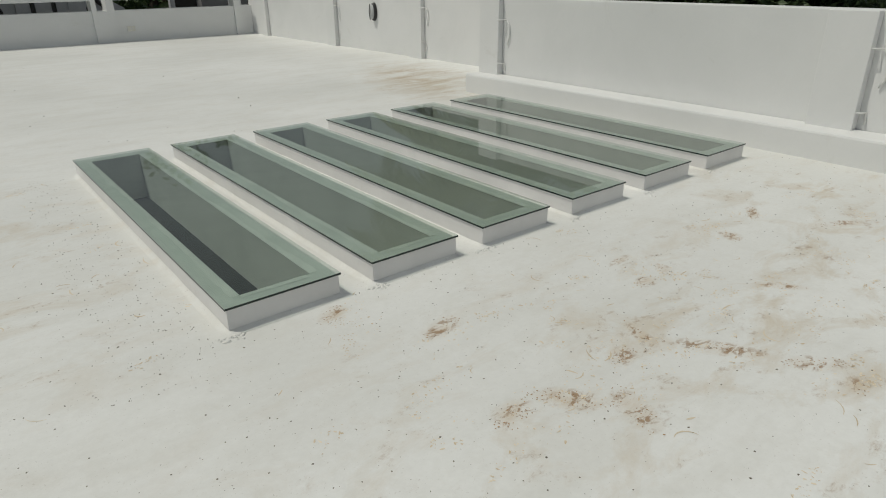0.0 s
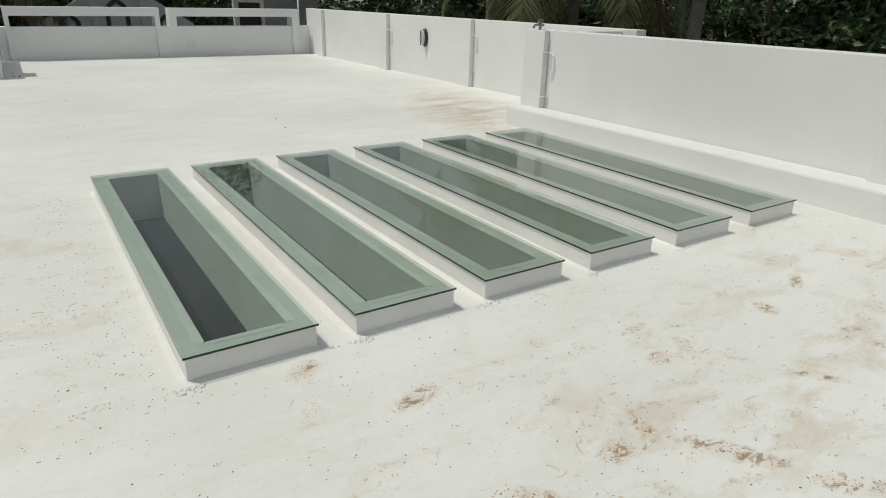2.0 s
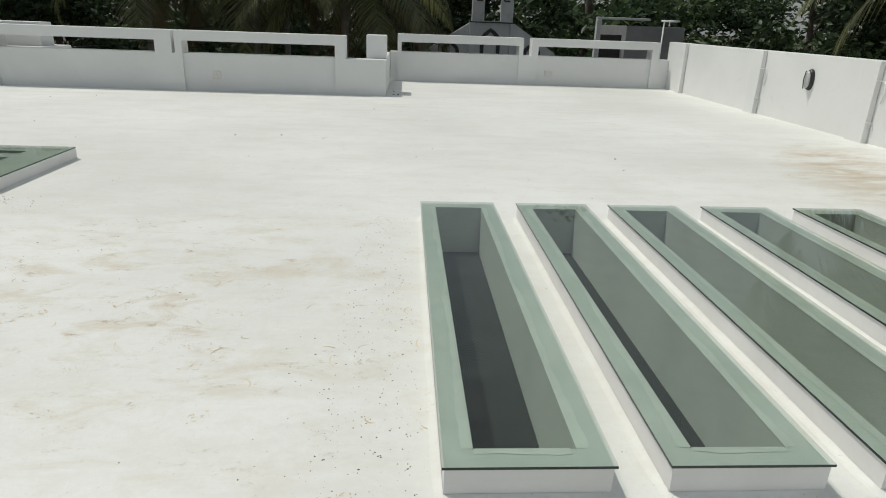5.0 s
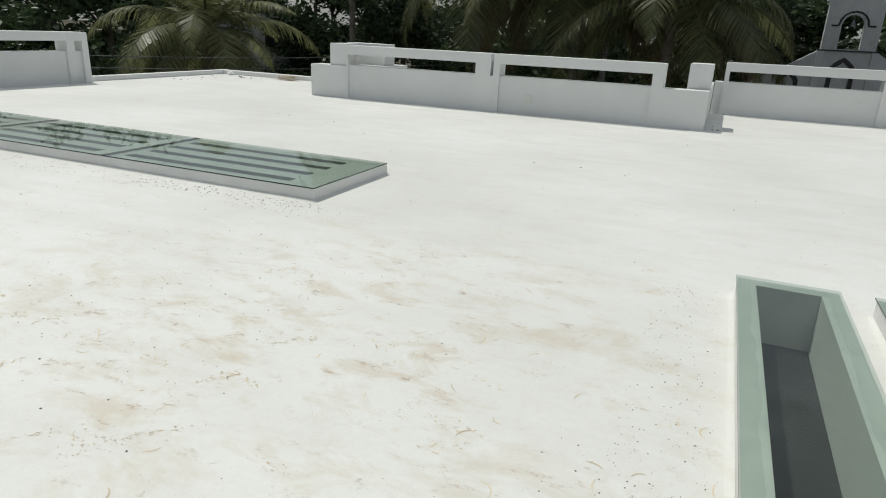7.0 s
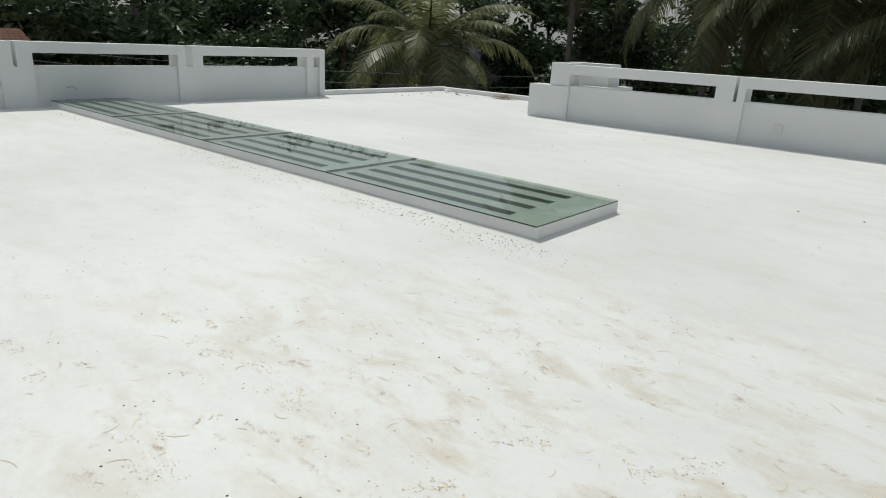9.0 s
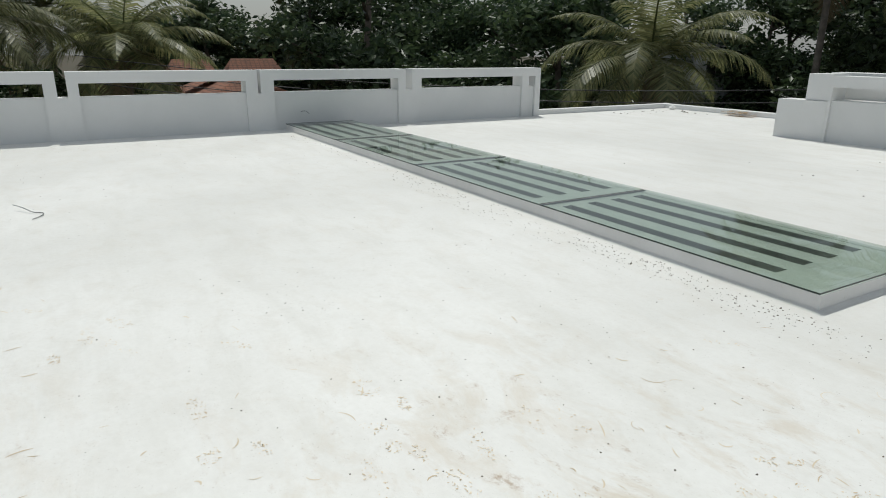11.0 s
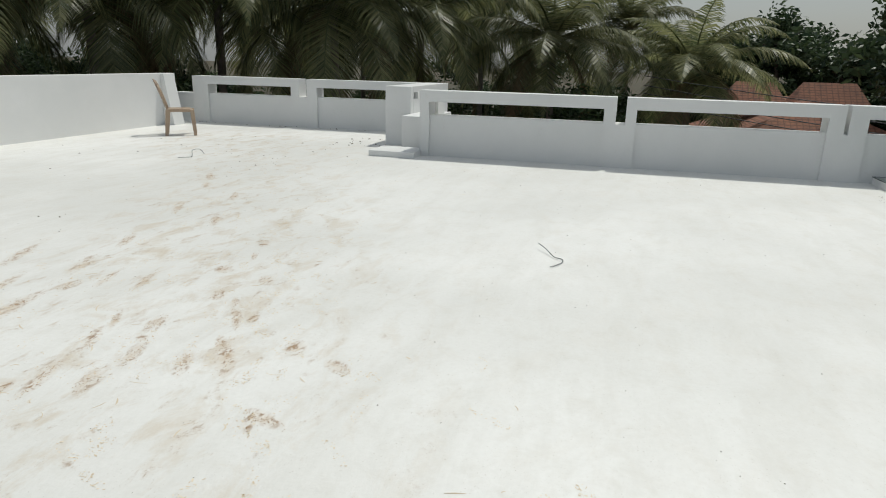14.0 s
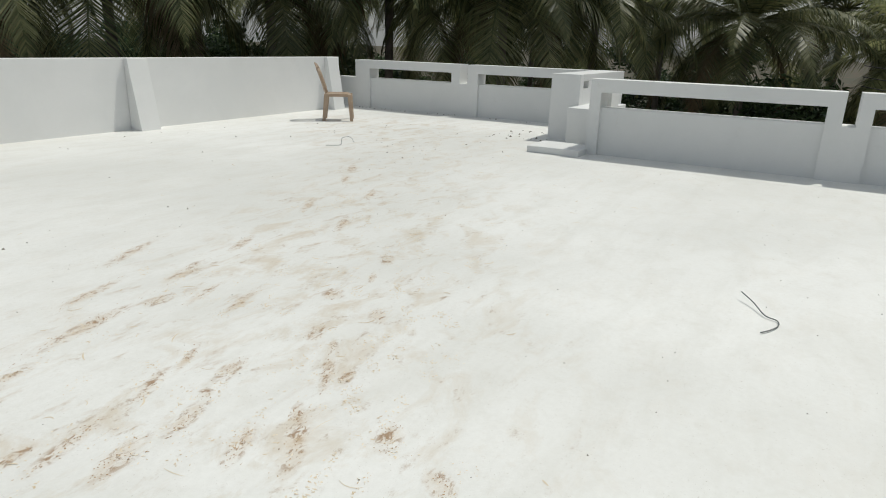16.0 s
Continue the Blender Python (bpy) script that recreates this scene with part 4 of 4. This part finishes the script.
tp = empty("garden_tap", (4.37, 0.62, 0.972), "dull metal tap standing on the wall's end", "tap")
bm = bmesh.new()
add_tube(bm, [(4.37, 0.62, 0.97), (4.37, 0.62, 1.035)], 0.014, 8)
part("riser", bm, STEEL, tp, smooth=True)
bm = bmesh.new()
add_tube(bm, [(4.37, 0.57, 1.02), (4.37, 0.67, 1.02), (4.37, 0.71, 1.01), (4.37, 0.72, 0.985)], [0.012, 0.013, 0.012, 0.012], 8)
part("spout", bm, STEEL, tp, smooth=True)
bm = bmesh.new()
add_box(bm, (4.345, 0.60, 1.036), (4.395, 0.64, 1.075), 0.008)
part("handle", bm, STEEL, tp)


def wire_scrap(name, points, label, r=0.0032):
    bm = bmesh.new()
    add_tube(bm, points, r, 6)
    return tagged(part(name, bm, WIRE, smooth=True), label, "wire")


def smooth_line(pts, n=6):
    """Points on a Catmull-Rom curve through pts."""
    v = [Vector(q) for q in pts]
    v = [v[0] * 2 - v[1]] + v + [v[-1] * 2 - v[-2]]
    out = []
    for k in range(1, len(v) - 2):
        a, b, c, d = v[k - 1:k + 3]
        for j in range(n):
            t = j / n
            out.append(0.5 * (2 * b + (c - a) * t + (2 * a - 5 * b + 4 * c - d) * t * t + (3 * b - a - 3 * c + d) * t ** 3))
    return out + [v[-2]]


wire_scrap("wire_scrap", smooth_line([(-7.37, -3.12, 0.045), (-7.28, -3.05, 0.03), (-7.16, -2.98, 0.012), (-7.13, -2.92, 0.008), (-7.06, -2.91, 0.008), (-6.98, -2.94, 0.008), (-6.92, -2.98, 0.008)]), "bent scrap of grey wire lying on the floor")
wire_scrap("wire_scrap", smooth_line([(-10.12, -8.42, 0.008), (-10.24, -8.30, 0.008), (-10.36, -8.36, 0.02), (-10.56, -8.50, 0.05), (-10.68, -8.46, 0.05), (-10.55, -8.30, 0.008)]), "bent scrap of grey wire lying on the floor")
wire_scrap("wire_tail", smooth_line([(-11.815, 0.78, 0.27), (-11.75, 0.80, 0.29), (-11.70, 0.84, 0.29), (-11.67, 0.88, 0.25)]), "black wire end sticking out of the parapet", 0.004)


def plastic_chair(x, y, turn):
    """An armless moulded chair; it faces its own +y."""
    c = empty("plastic_chair", (0, 0, 0), "beige moulded plastic chair without arms, empty", "chair")
    def sheet(name, rows, thick, label=""):
        bm = bmesh.new()
        grid = [[bm.verts.new(q) for q in row] for row in rows]
        for a, b in zip(grid, grid[1:]):
            for j in range(len(a) - 1):
                bm.faces.new((a[j], a[j + 1], b[j + 1], b[j]))
        bmesh.ops.recalc_face_normals(bm, faces=bm.faces)
        bmesh.ops.solidify(bm, geom=list(bm.faces), thickness=thick)
        return part(name, bm, BEIGE, c, label, True)
    us = [-1, -0.7, -0.35, 0, 0.35, 0.7, 1]
    sheet("seat", [[(0.215 * u * (0.94 + 0.06 * v), -0.21 + 0.43 * v, 0.455 - 0.012 * (1 - u * u) - 0.03 * max(0, v - 0.85) / 0.15) for u in us] for v in (0, 0.15, 0.35, 0.6, 0.85, 1.0)], 0.016)
    for lo, hi, name in ((-1, -0.62, "back_rail"), (0.62, 1, "back_rail")):
        sheet(name, [[(0.205 * (lo + (hi - lo) * k / 3) * (1 - 0.08 * v), -0.205 - 0.13 * v ** 1.2 - 0.03 * (1 - (lo + (hi - lo) * k / 3) ** 2), 0.45 + 0.40 * v) for k in range(4)] for v in (0, 0.25, 0.5, 0.75, 1.0)], 0.014)
    for k in range(4):
        u0 = -0.5 + k * 0.28
        sheet("back_slat", [[(0.205 * (u0 + 0.16 * j / 2) * (1 - 0.08 * v), -0.205 - 0.13 * v ** 1.2 - 0.028, 0.45 + 0.40 * v) for j in range(3)] for v in (0.05, 0.3, 0.6, 1.0)], 0.010)
    sheet("top_rail", [[(0.19 * u * (1 - 0.25 * v * v), -0.335 - 0.035 * v - 0.03 * (1 - u * u), 0.848 + 0.10 * v * (1 - 0.35 * u * u)) for u in us] for v in (0, 0.5, 1.0)], 0.016)
    for sx in (-1, 1):
        for sy, z_top, splay in ((-1, 0.45, 0.05), (1, 0.44, 0.03)):
            bm = bmesh.new()
            xt, yt = sx * 0.19, sy * 0.195
            rows = []
            for f in (0, 0.3, 0.7, 1.0):
                z, w = z_top * (1 - f), 0.034 - 0.008 * f
                cx, cy = xt + sx * 0.02 * f, yt + sy * splay * f
                rows.append([bm.verts.new((cx + a * w, cy + b * w, z)) for a, b in ((-1, -1), (1, -1), (1, 1), (-1, 1))])
            for a, b in zip(rows, rows[1:]):
                for j in range(4):
                    bm.faces.new((a[j], a[(j + 1) % 4], b[(j + 1) % 4], b[j]))
            bm.faces.new(rows[0]), bm.faces.new(rows[-1][::-1])
            bmesh.ops.bevel(bm, geom=list(bm.edges), offset=0.004, segments=1, affect="EDGES")
            part("leg", bm, BEIGE, c)
    for sx in (-1, 1):
        block("apron", (sx * 0.19 - 0.012, -0.17, 0.405), (sx * 0.19 + 0.012, 0.17, 0.452), BEIGE, c, "", 0.004)
    c.matrix_basis = pose(x, y, 0.0, 0, 0, turn)
    return c


plastic_chair(-12.50, -10.13, 36)


# ---- mud, grit and litter ----
MUD = leaf_paint("dried_mud", (0.62, 0.45, 0.28), (0.30, 0.17, 0.08), 0.9, 0.0)
FAINT = leaf_paint("faint_mud", (0.74, 0.67, 0.54), (0.54, 0.44, 0.30), 0.9, 0.0)


def on_floor(x, y):
    """False over a skylight's opening."""
    return not any(a - 0.06 < x < b + 0.06 and c - 0.06 < y < d + 0.06 for a, b, c, d in holes)


def flakes(spots, material, name, label, seed, dense):
    """Flat flakes of trodden mud: each spot is (x, y, direction, length, width)."""
    r = random.Random(seed)
    verts, faces = [], []
    for x, y, turn, length, wide in spots:
        ca, sa = math.cos(turn), math.sin(turn)
        heel = r.uniform(-0.15, 0.1)
        for k in range(int(dense * r.uniform(0.5, 1.3))):
            u, v = r.uniform(-1, 1), r.uniform(-1, 1)
            if u * u + v * v > 1 or abs(u - heel) < 0.12 or r.random() < 0.3 + 0.4 * noise.noise(Vector((x * 9 + u * 3, y * 9 + v * 3, 0))):
                continue
            px, py = x + ca * u * length - sa * v * wide, y + sa * u * length + ca * v * wide
            if not on_floor(px, py):
                continue
            size = r.uniform(0.3, 1.0) ** 2.2 * 0.0040 + 0.0012
            tilt, stretch, sides = turn + r.choice((0, math.pi / 2)) + r.uniform(-0.7, 0.7), r.uniform(0.9, 2.0), r.randrange(5, 8)
            ct, st = math.cos(tilt), math.sin(tilt)
            n0 = len(verts)
            for j in range(sides):
                a = 2 * math.pi * j / sides
                q = size * r.uniform(0.6, 1.25)
                dx, dy = math.cos(a) * q * stretch, math.sin(a) * q * 0.7
                verts.append((px + ct * dx - st * dy, py + st * dx + ct * dy, 0.0007 + 0.00012 * (k % 7)))
            faces.append(tuple(range(n0, n0 + sides)))
    me = bpy.data.meshes.new(name)
    me.from_pydata(verts, [], faces)
    me.materials.append(material)
    return tagged(new(name, me), label, "mud", kind="stuff")


def tread(marks, material, name, label, seed):
    """Shoe prints and drags of dried mud. Each mark: (x, y, direction, length, width); a plump one shows the bars of a sole, a slim one is dragged out into streaks."""
    r = random.Random(seed)
    verts, faces = [], []
    def fleck(px, py, turn, long, thin):
        ct, st, n0, sides = math.cos(turn), math.sin(turn), len(verts), r.randrange(5, 8)
        lift = 0.0007 + 0.00012 * r.randrange(7)
        for j in range(sides):
            a, q = 2 * math.pi * j / sides, r.uniform(0.55, 1.2)
            dx, dy = math.cos(a) * q * long, math.sin(a) * q * thin
            verts.append((px + ct * dx - st * dy, py + st * dx + ct * dy, lift))
        faces.append(tuple(range(n0, n0 + sides)))
    for x, y, turn, length, wide in marks:
        ca, sa = math.cos(turn), math.sin(turn)
        if wide > 0.3 * length:
            for i in range(int(2 * length / 0.014)):
                for j in range(int(2 * wide / 0.016)):
                    u, v = -length + 0.014 * (i + 0.5), -wide + 0.016 * (j + 0.5 * (i % 2) + 0.3)
                    waist = 1.0 - 0.35 * math.exp(-((u / length + 0.15) / 0.3) ** 2)
                    if (u / length) ** 2 + (v / (wide * waist)) ** 2 > 1 or noise.noise(Vector((x * 31 + u * 16, y * 31 + v * 16, 0))) < r.uniform(-0.25, 0.35):
                        continue
                    u, v = u + r.uniform(-0.004, 0.004), v + r.uniform(-0.004, 0.004)
                    fleck(x + ca * u - sa * v, y + sa * u + ca * v, turn + math.pi / 2 + (0.6 if v > 0 else -0.6) + r.uniform(-0.3, 0.3), r.uniform(0.002, 0.0055), r.uniform(0.0015, 0.0032))
        else:
            for k in range(int(length * wide * 14000)):
                u, v = r.gauss(0, 0.45) * length, r.gauss(0, 0.5) * wide
                if noise.noise(Vector((x * 17 + u * 5, y * 17 + v * 30, 2))) < r.uniform(-0.3, 0.3):
                    continue
                long = r.uniform(0.3, 1.0) ** 2
                fleck(x + ca * u - sa * v, y + sa * u + ca * v, turn + r.gauss(0, 0.4), 0.0016 + 0.0058 * long, 0.0009 + 0.0022 * r.random())
    me = bpy.data.meshes.new(name)
    me.from_pydata(verts, [], faces)
    me.materials.append(material)
    return tagged(new(name, me), label, "mud", kind="stuff")


rp = random.Random(21)
strong = [m[:2] for m in prints + drags + east_marks]
tread(prints + drags + east_marks, MUD, "mud_prints", "dried brown mud trodden onto the white roof floor", 3)
tread(flat_marks, FAINT, "worn_mud_prints", "worn tan shoe prints on the white roof floor", 5)
soft = []
for cx, cy, rx, ry, turn, count in ((1.6, -3.6, 1.9, 0.9, -0.2, 46), (-1.6, -1.3, 2.0, 1.3, 0.4, 46), (-6.6, -5.3, 4.2, 1.1, 0.45, 95), (-4.4, -3.6, 1.3, 1.0, 0.6, 22), (-10.6, -7.4, 2.4, 1.6, 0.7, 50), (-3.0, -1.9, 0.9, 0.6, 0.4, 10)):
    for k in range(count):
        u, v = rp.gauss(0, 0.5), rp.gauss(0, 0.5)
        soft.append((cx + math.cos(turn) * u * rx - math.sin(turn) * v * ry, cy + math.sin(turn) * u * rx + math.cos(turn) * v * ry, turn + rp.uniform(-0.7, 0.7), rp.uniform(0.05, 0.14), rp.uniform(0.02, 0.045)))
soft += [(x + rp.uniform(-.1, .1), y + rp.uniform(-.1, .1), rp.uniform(0, 3), 0.16, 0.07) for x, y in strong]
flakes(soft, FAINT, "faint_mud_prints", "faint tan mud marks on the white roof floor", 4, 70)


def scuffs(name, areas, label, material, seed):
    """Thin curved scuff marks: (x, y, spread x, spread y, count)."""
    r = random.Random(seed)
    verts, faces = [], []
    for cx, cy, sx, sy, count in areas:
        for k in range(count):
            q = Vector((cx + r.gauss(0, sx), cy + r.gauss(0, sy), 0.0006 + 0.0001 * (k % 6)))
            if not on_floor(q.x, q.y):
                continue
            turn, bend, step, w = r.uniform(0, 6.3), r.uniform(-0.5, 0.5), r.uniform(0.006, 0.02), r.uniform(0.0012, 0.004)
            n0, parts = len(verts), r.randrange(4, 8)
            for j in range(parts):
                side = Vector((-math.sin(turn), math.cos(turn), 0)) * w * math.sin(math.pi * (j + 0.5) / parts)
                verts += [tuple(q + side), tuple(q - side)]
                q = q + Vector((math.cos(turn), math.sin(turn), 0)) * step
                turn += bend
            faces += [(n0 + 2 * j, n0 + 2 * j + 1, n0 + 2 * j + 3, n0 + 2 * j + 2) for j in range(parts - 1)]
    me = bpy.data.meshes.new(name)
    me.from_pydata(verts, [], faces)
    me.materials.append(material)
    return tagged(new(name, me), label, "scuff marks", kind="stuff")


scuffs("scuff_marks", [(-1.6, -1.3, 1.0, 0.7, 110), (1.4, -3.6, 1.0, 0.5, 50), (-5.8, -5.0, 1.8, 0.7, 130), (-3.6, -2.4, 0.8, 0.6, 24), (-9.5, -7.0, 1.8, 1.0, 60)], "thin brown scuff marks on the white roof floor", FAINT, 15)


def grit(name, where, label, material, seed):
    """Crumbs lying on the floor: (x, y, half size x, half size y, count, size)."""
    r = random.Random(seed)
    verts, faces = [], []
    for cx, cy, rx, ry, count, size in where:
        for k in range(count):
            x, y, s = cx + r.uniform(-rx, rx), cy + r.uniform(-ry, ry), size * r.uniform(0.35, 1.0) ** 2
            if not on_floor(x, y):
                continue
            n0 = len(verts)
            a0 = r.uniform(0, 3)
            for j in range(4):
                a = a0 + j * math.pi / 2
                q = s * r.uniform(0.6, 1.3)
                verts.append((x + math.cos(a) * q, y + math.sin(a) * q, 0.0))
            verts.append((x, y, s * r.uniform(0.5, 1.0)))
            faces += [(n0 + j, n0 + (j + 1) % 4, n0 + 4) for j in range(4)]
    me = bpy.data.meshes.new(name)
    me.from_pydata(verts, [], faces)
    me.materials.append(material)
    return tagged(new(name, me), label, "grit", kind="stuff")


grit("grit", [(-4.8, 0.26, 2.3, 0.17, 420, 0.0065), (-3.6, 0.30, 0.9, 0.10, 260, 0.007), (-8.5, 0.31, 2.4, 0.10, 150, 0.008), (-0.14, -1.3, 0.16, 1.4, 420, 0.0042), (-0.2, -2.2, 0.3, 0.6, 160, 0.0045),
              (-4.5, -3, 6.5, 4.5, 900, 0.0055), (1.5, -3.6, 2.6, 1.0, 900, 0.0042), (0.6, -3.3, 1.4, 0.7, 420, 0.0036), (-3.2, -1.0, 1.6, 1.4, 260, 0.0055), (-11.2, -8.2, 1.6, 2.0, 60, 0.014), (-2, 4, 5, 3, 60, 0.012), (-8, -9, 4, 2, 50, 0.014)],
     "dark crumbs of grit strewn over the white roof floor", GRIT, 8)
grit("rubble", [(-12.9, -6.75, 0.55, 0.45, 34, 0.030), (-0.15, 7.9, 0.12, 0.7, 8, 0.03), (-14.55, -8.9, 0.06, 2.4, 40, 0.022), (-11.3, 8.5, 0.3, 0.9, 22, 0.03), (-10.7, 9.3, 0.4, 0.2, 6, 0.04)], "small grey mortar crumbs at the foot of the parapet", GRIT, 9)

DRY = surface("dry_orange_leaf", (0.55, 0.33, 0.10), (0.42, 0.24, 0.07), 9, 0.8, 0.1)
bm = bmesh.new()
rl = random.Random(2)
for k in range(150):
    x, y = -9.78 + rl.gauss(0, 0.17), 9.5 + rl.gauss(0, 0.06)
    a, s = rl.uniform(-0.5, 0.5), rl.uniform(0.05, 0.13)
    d, w = Vector((math.cos(a), math.sin(a), rl.uniform(-0.1, 0.25))) * s, Vector((-math.sin(a), math.cos(a), 0)) * 0.012
    q = Vector((x, y, rl.uniform(0.005, 0.10)))
    bm.faces.new([bm.verts.new(v) for v in (q - d, q - w, q + d, q + w)])
tagged(part("dry_leaves", bm, DRY), "heap of dry orange leaf litter on the roof edge", "leaves", kind="stuff")
bm = bmesh.new()
bmesh.ops.create_icosphere(bm, subdivisions=2, radius=0.07, matrix=Matrix.Translation((-11.55, 9.55, 0.04)) @ Matrix.Diagonal((1.2, 0.9, 0.7, 1)))
for v in bm.verts:
    v.co += Vector((noise.noise(v.co * 14), noise.noise(v.co * 15 + Vector((3, 1, 2))), noise.noise(v.co * 13))) * 0.025
tagged(part("mortar_lump", bm, CANT), "rough lump of white coated mortar by the kerb", "rubble")
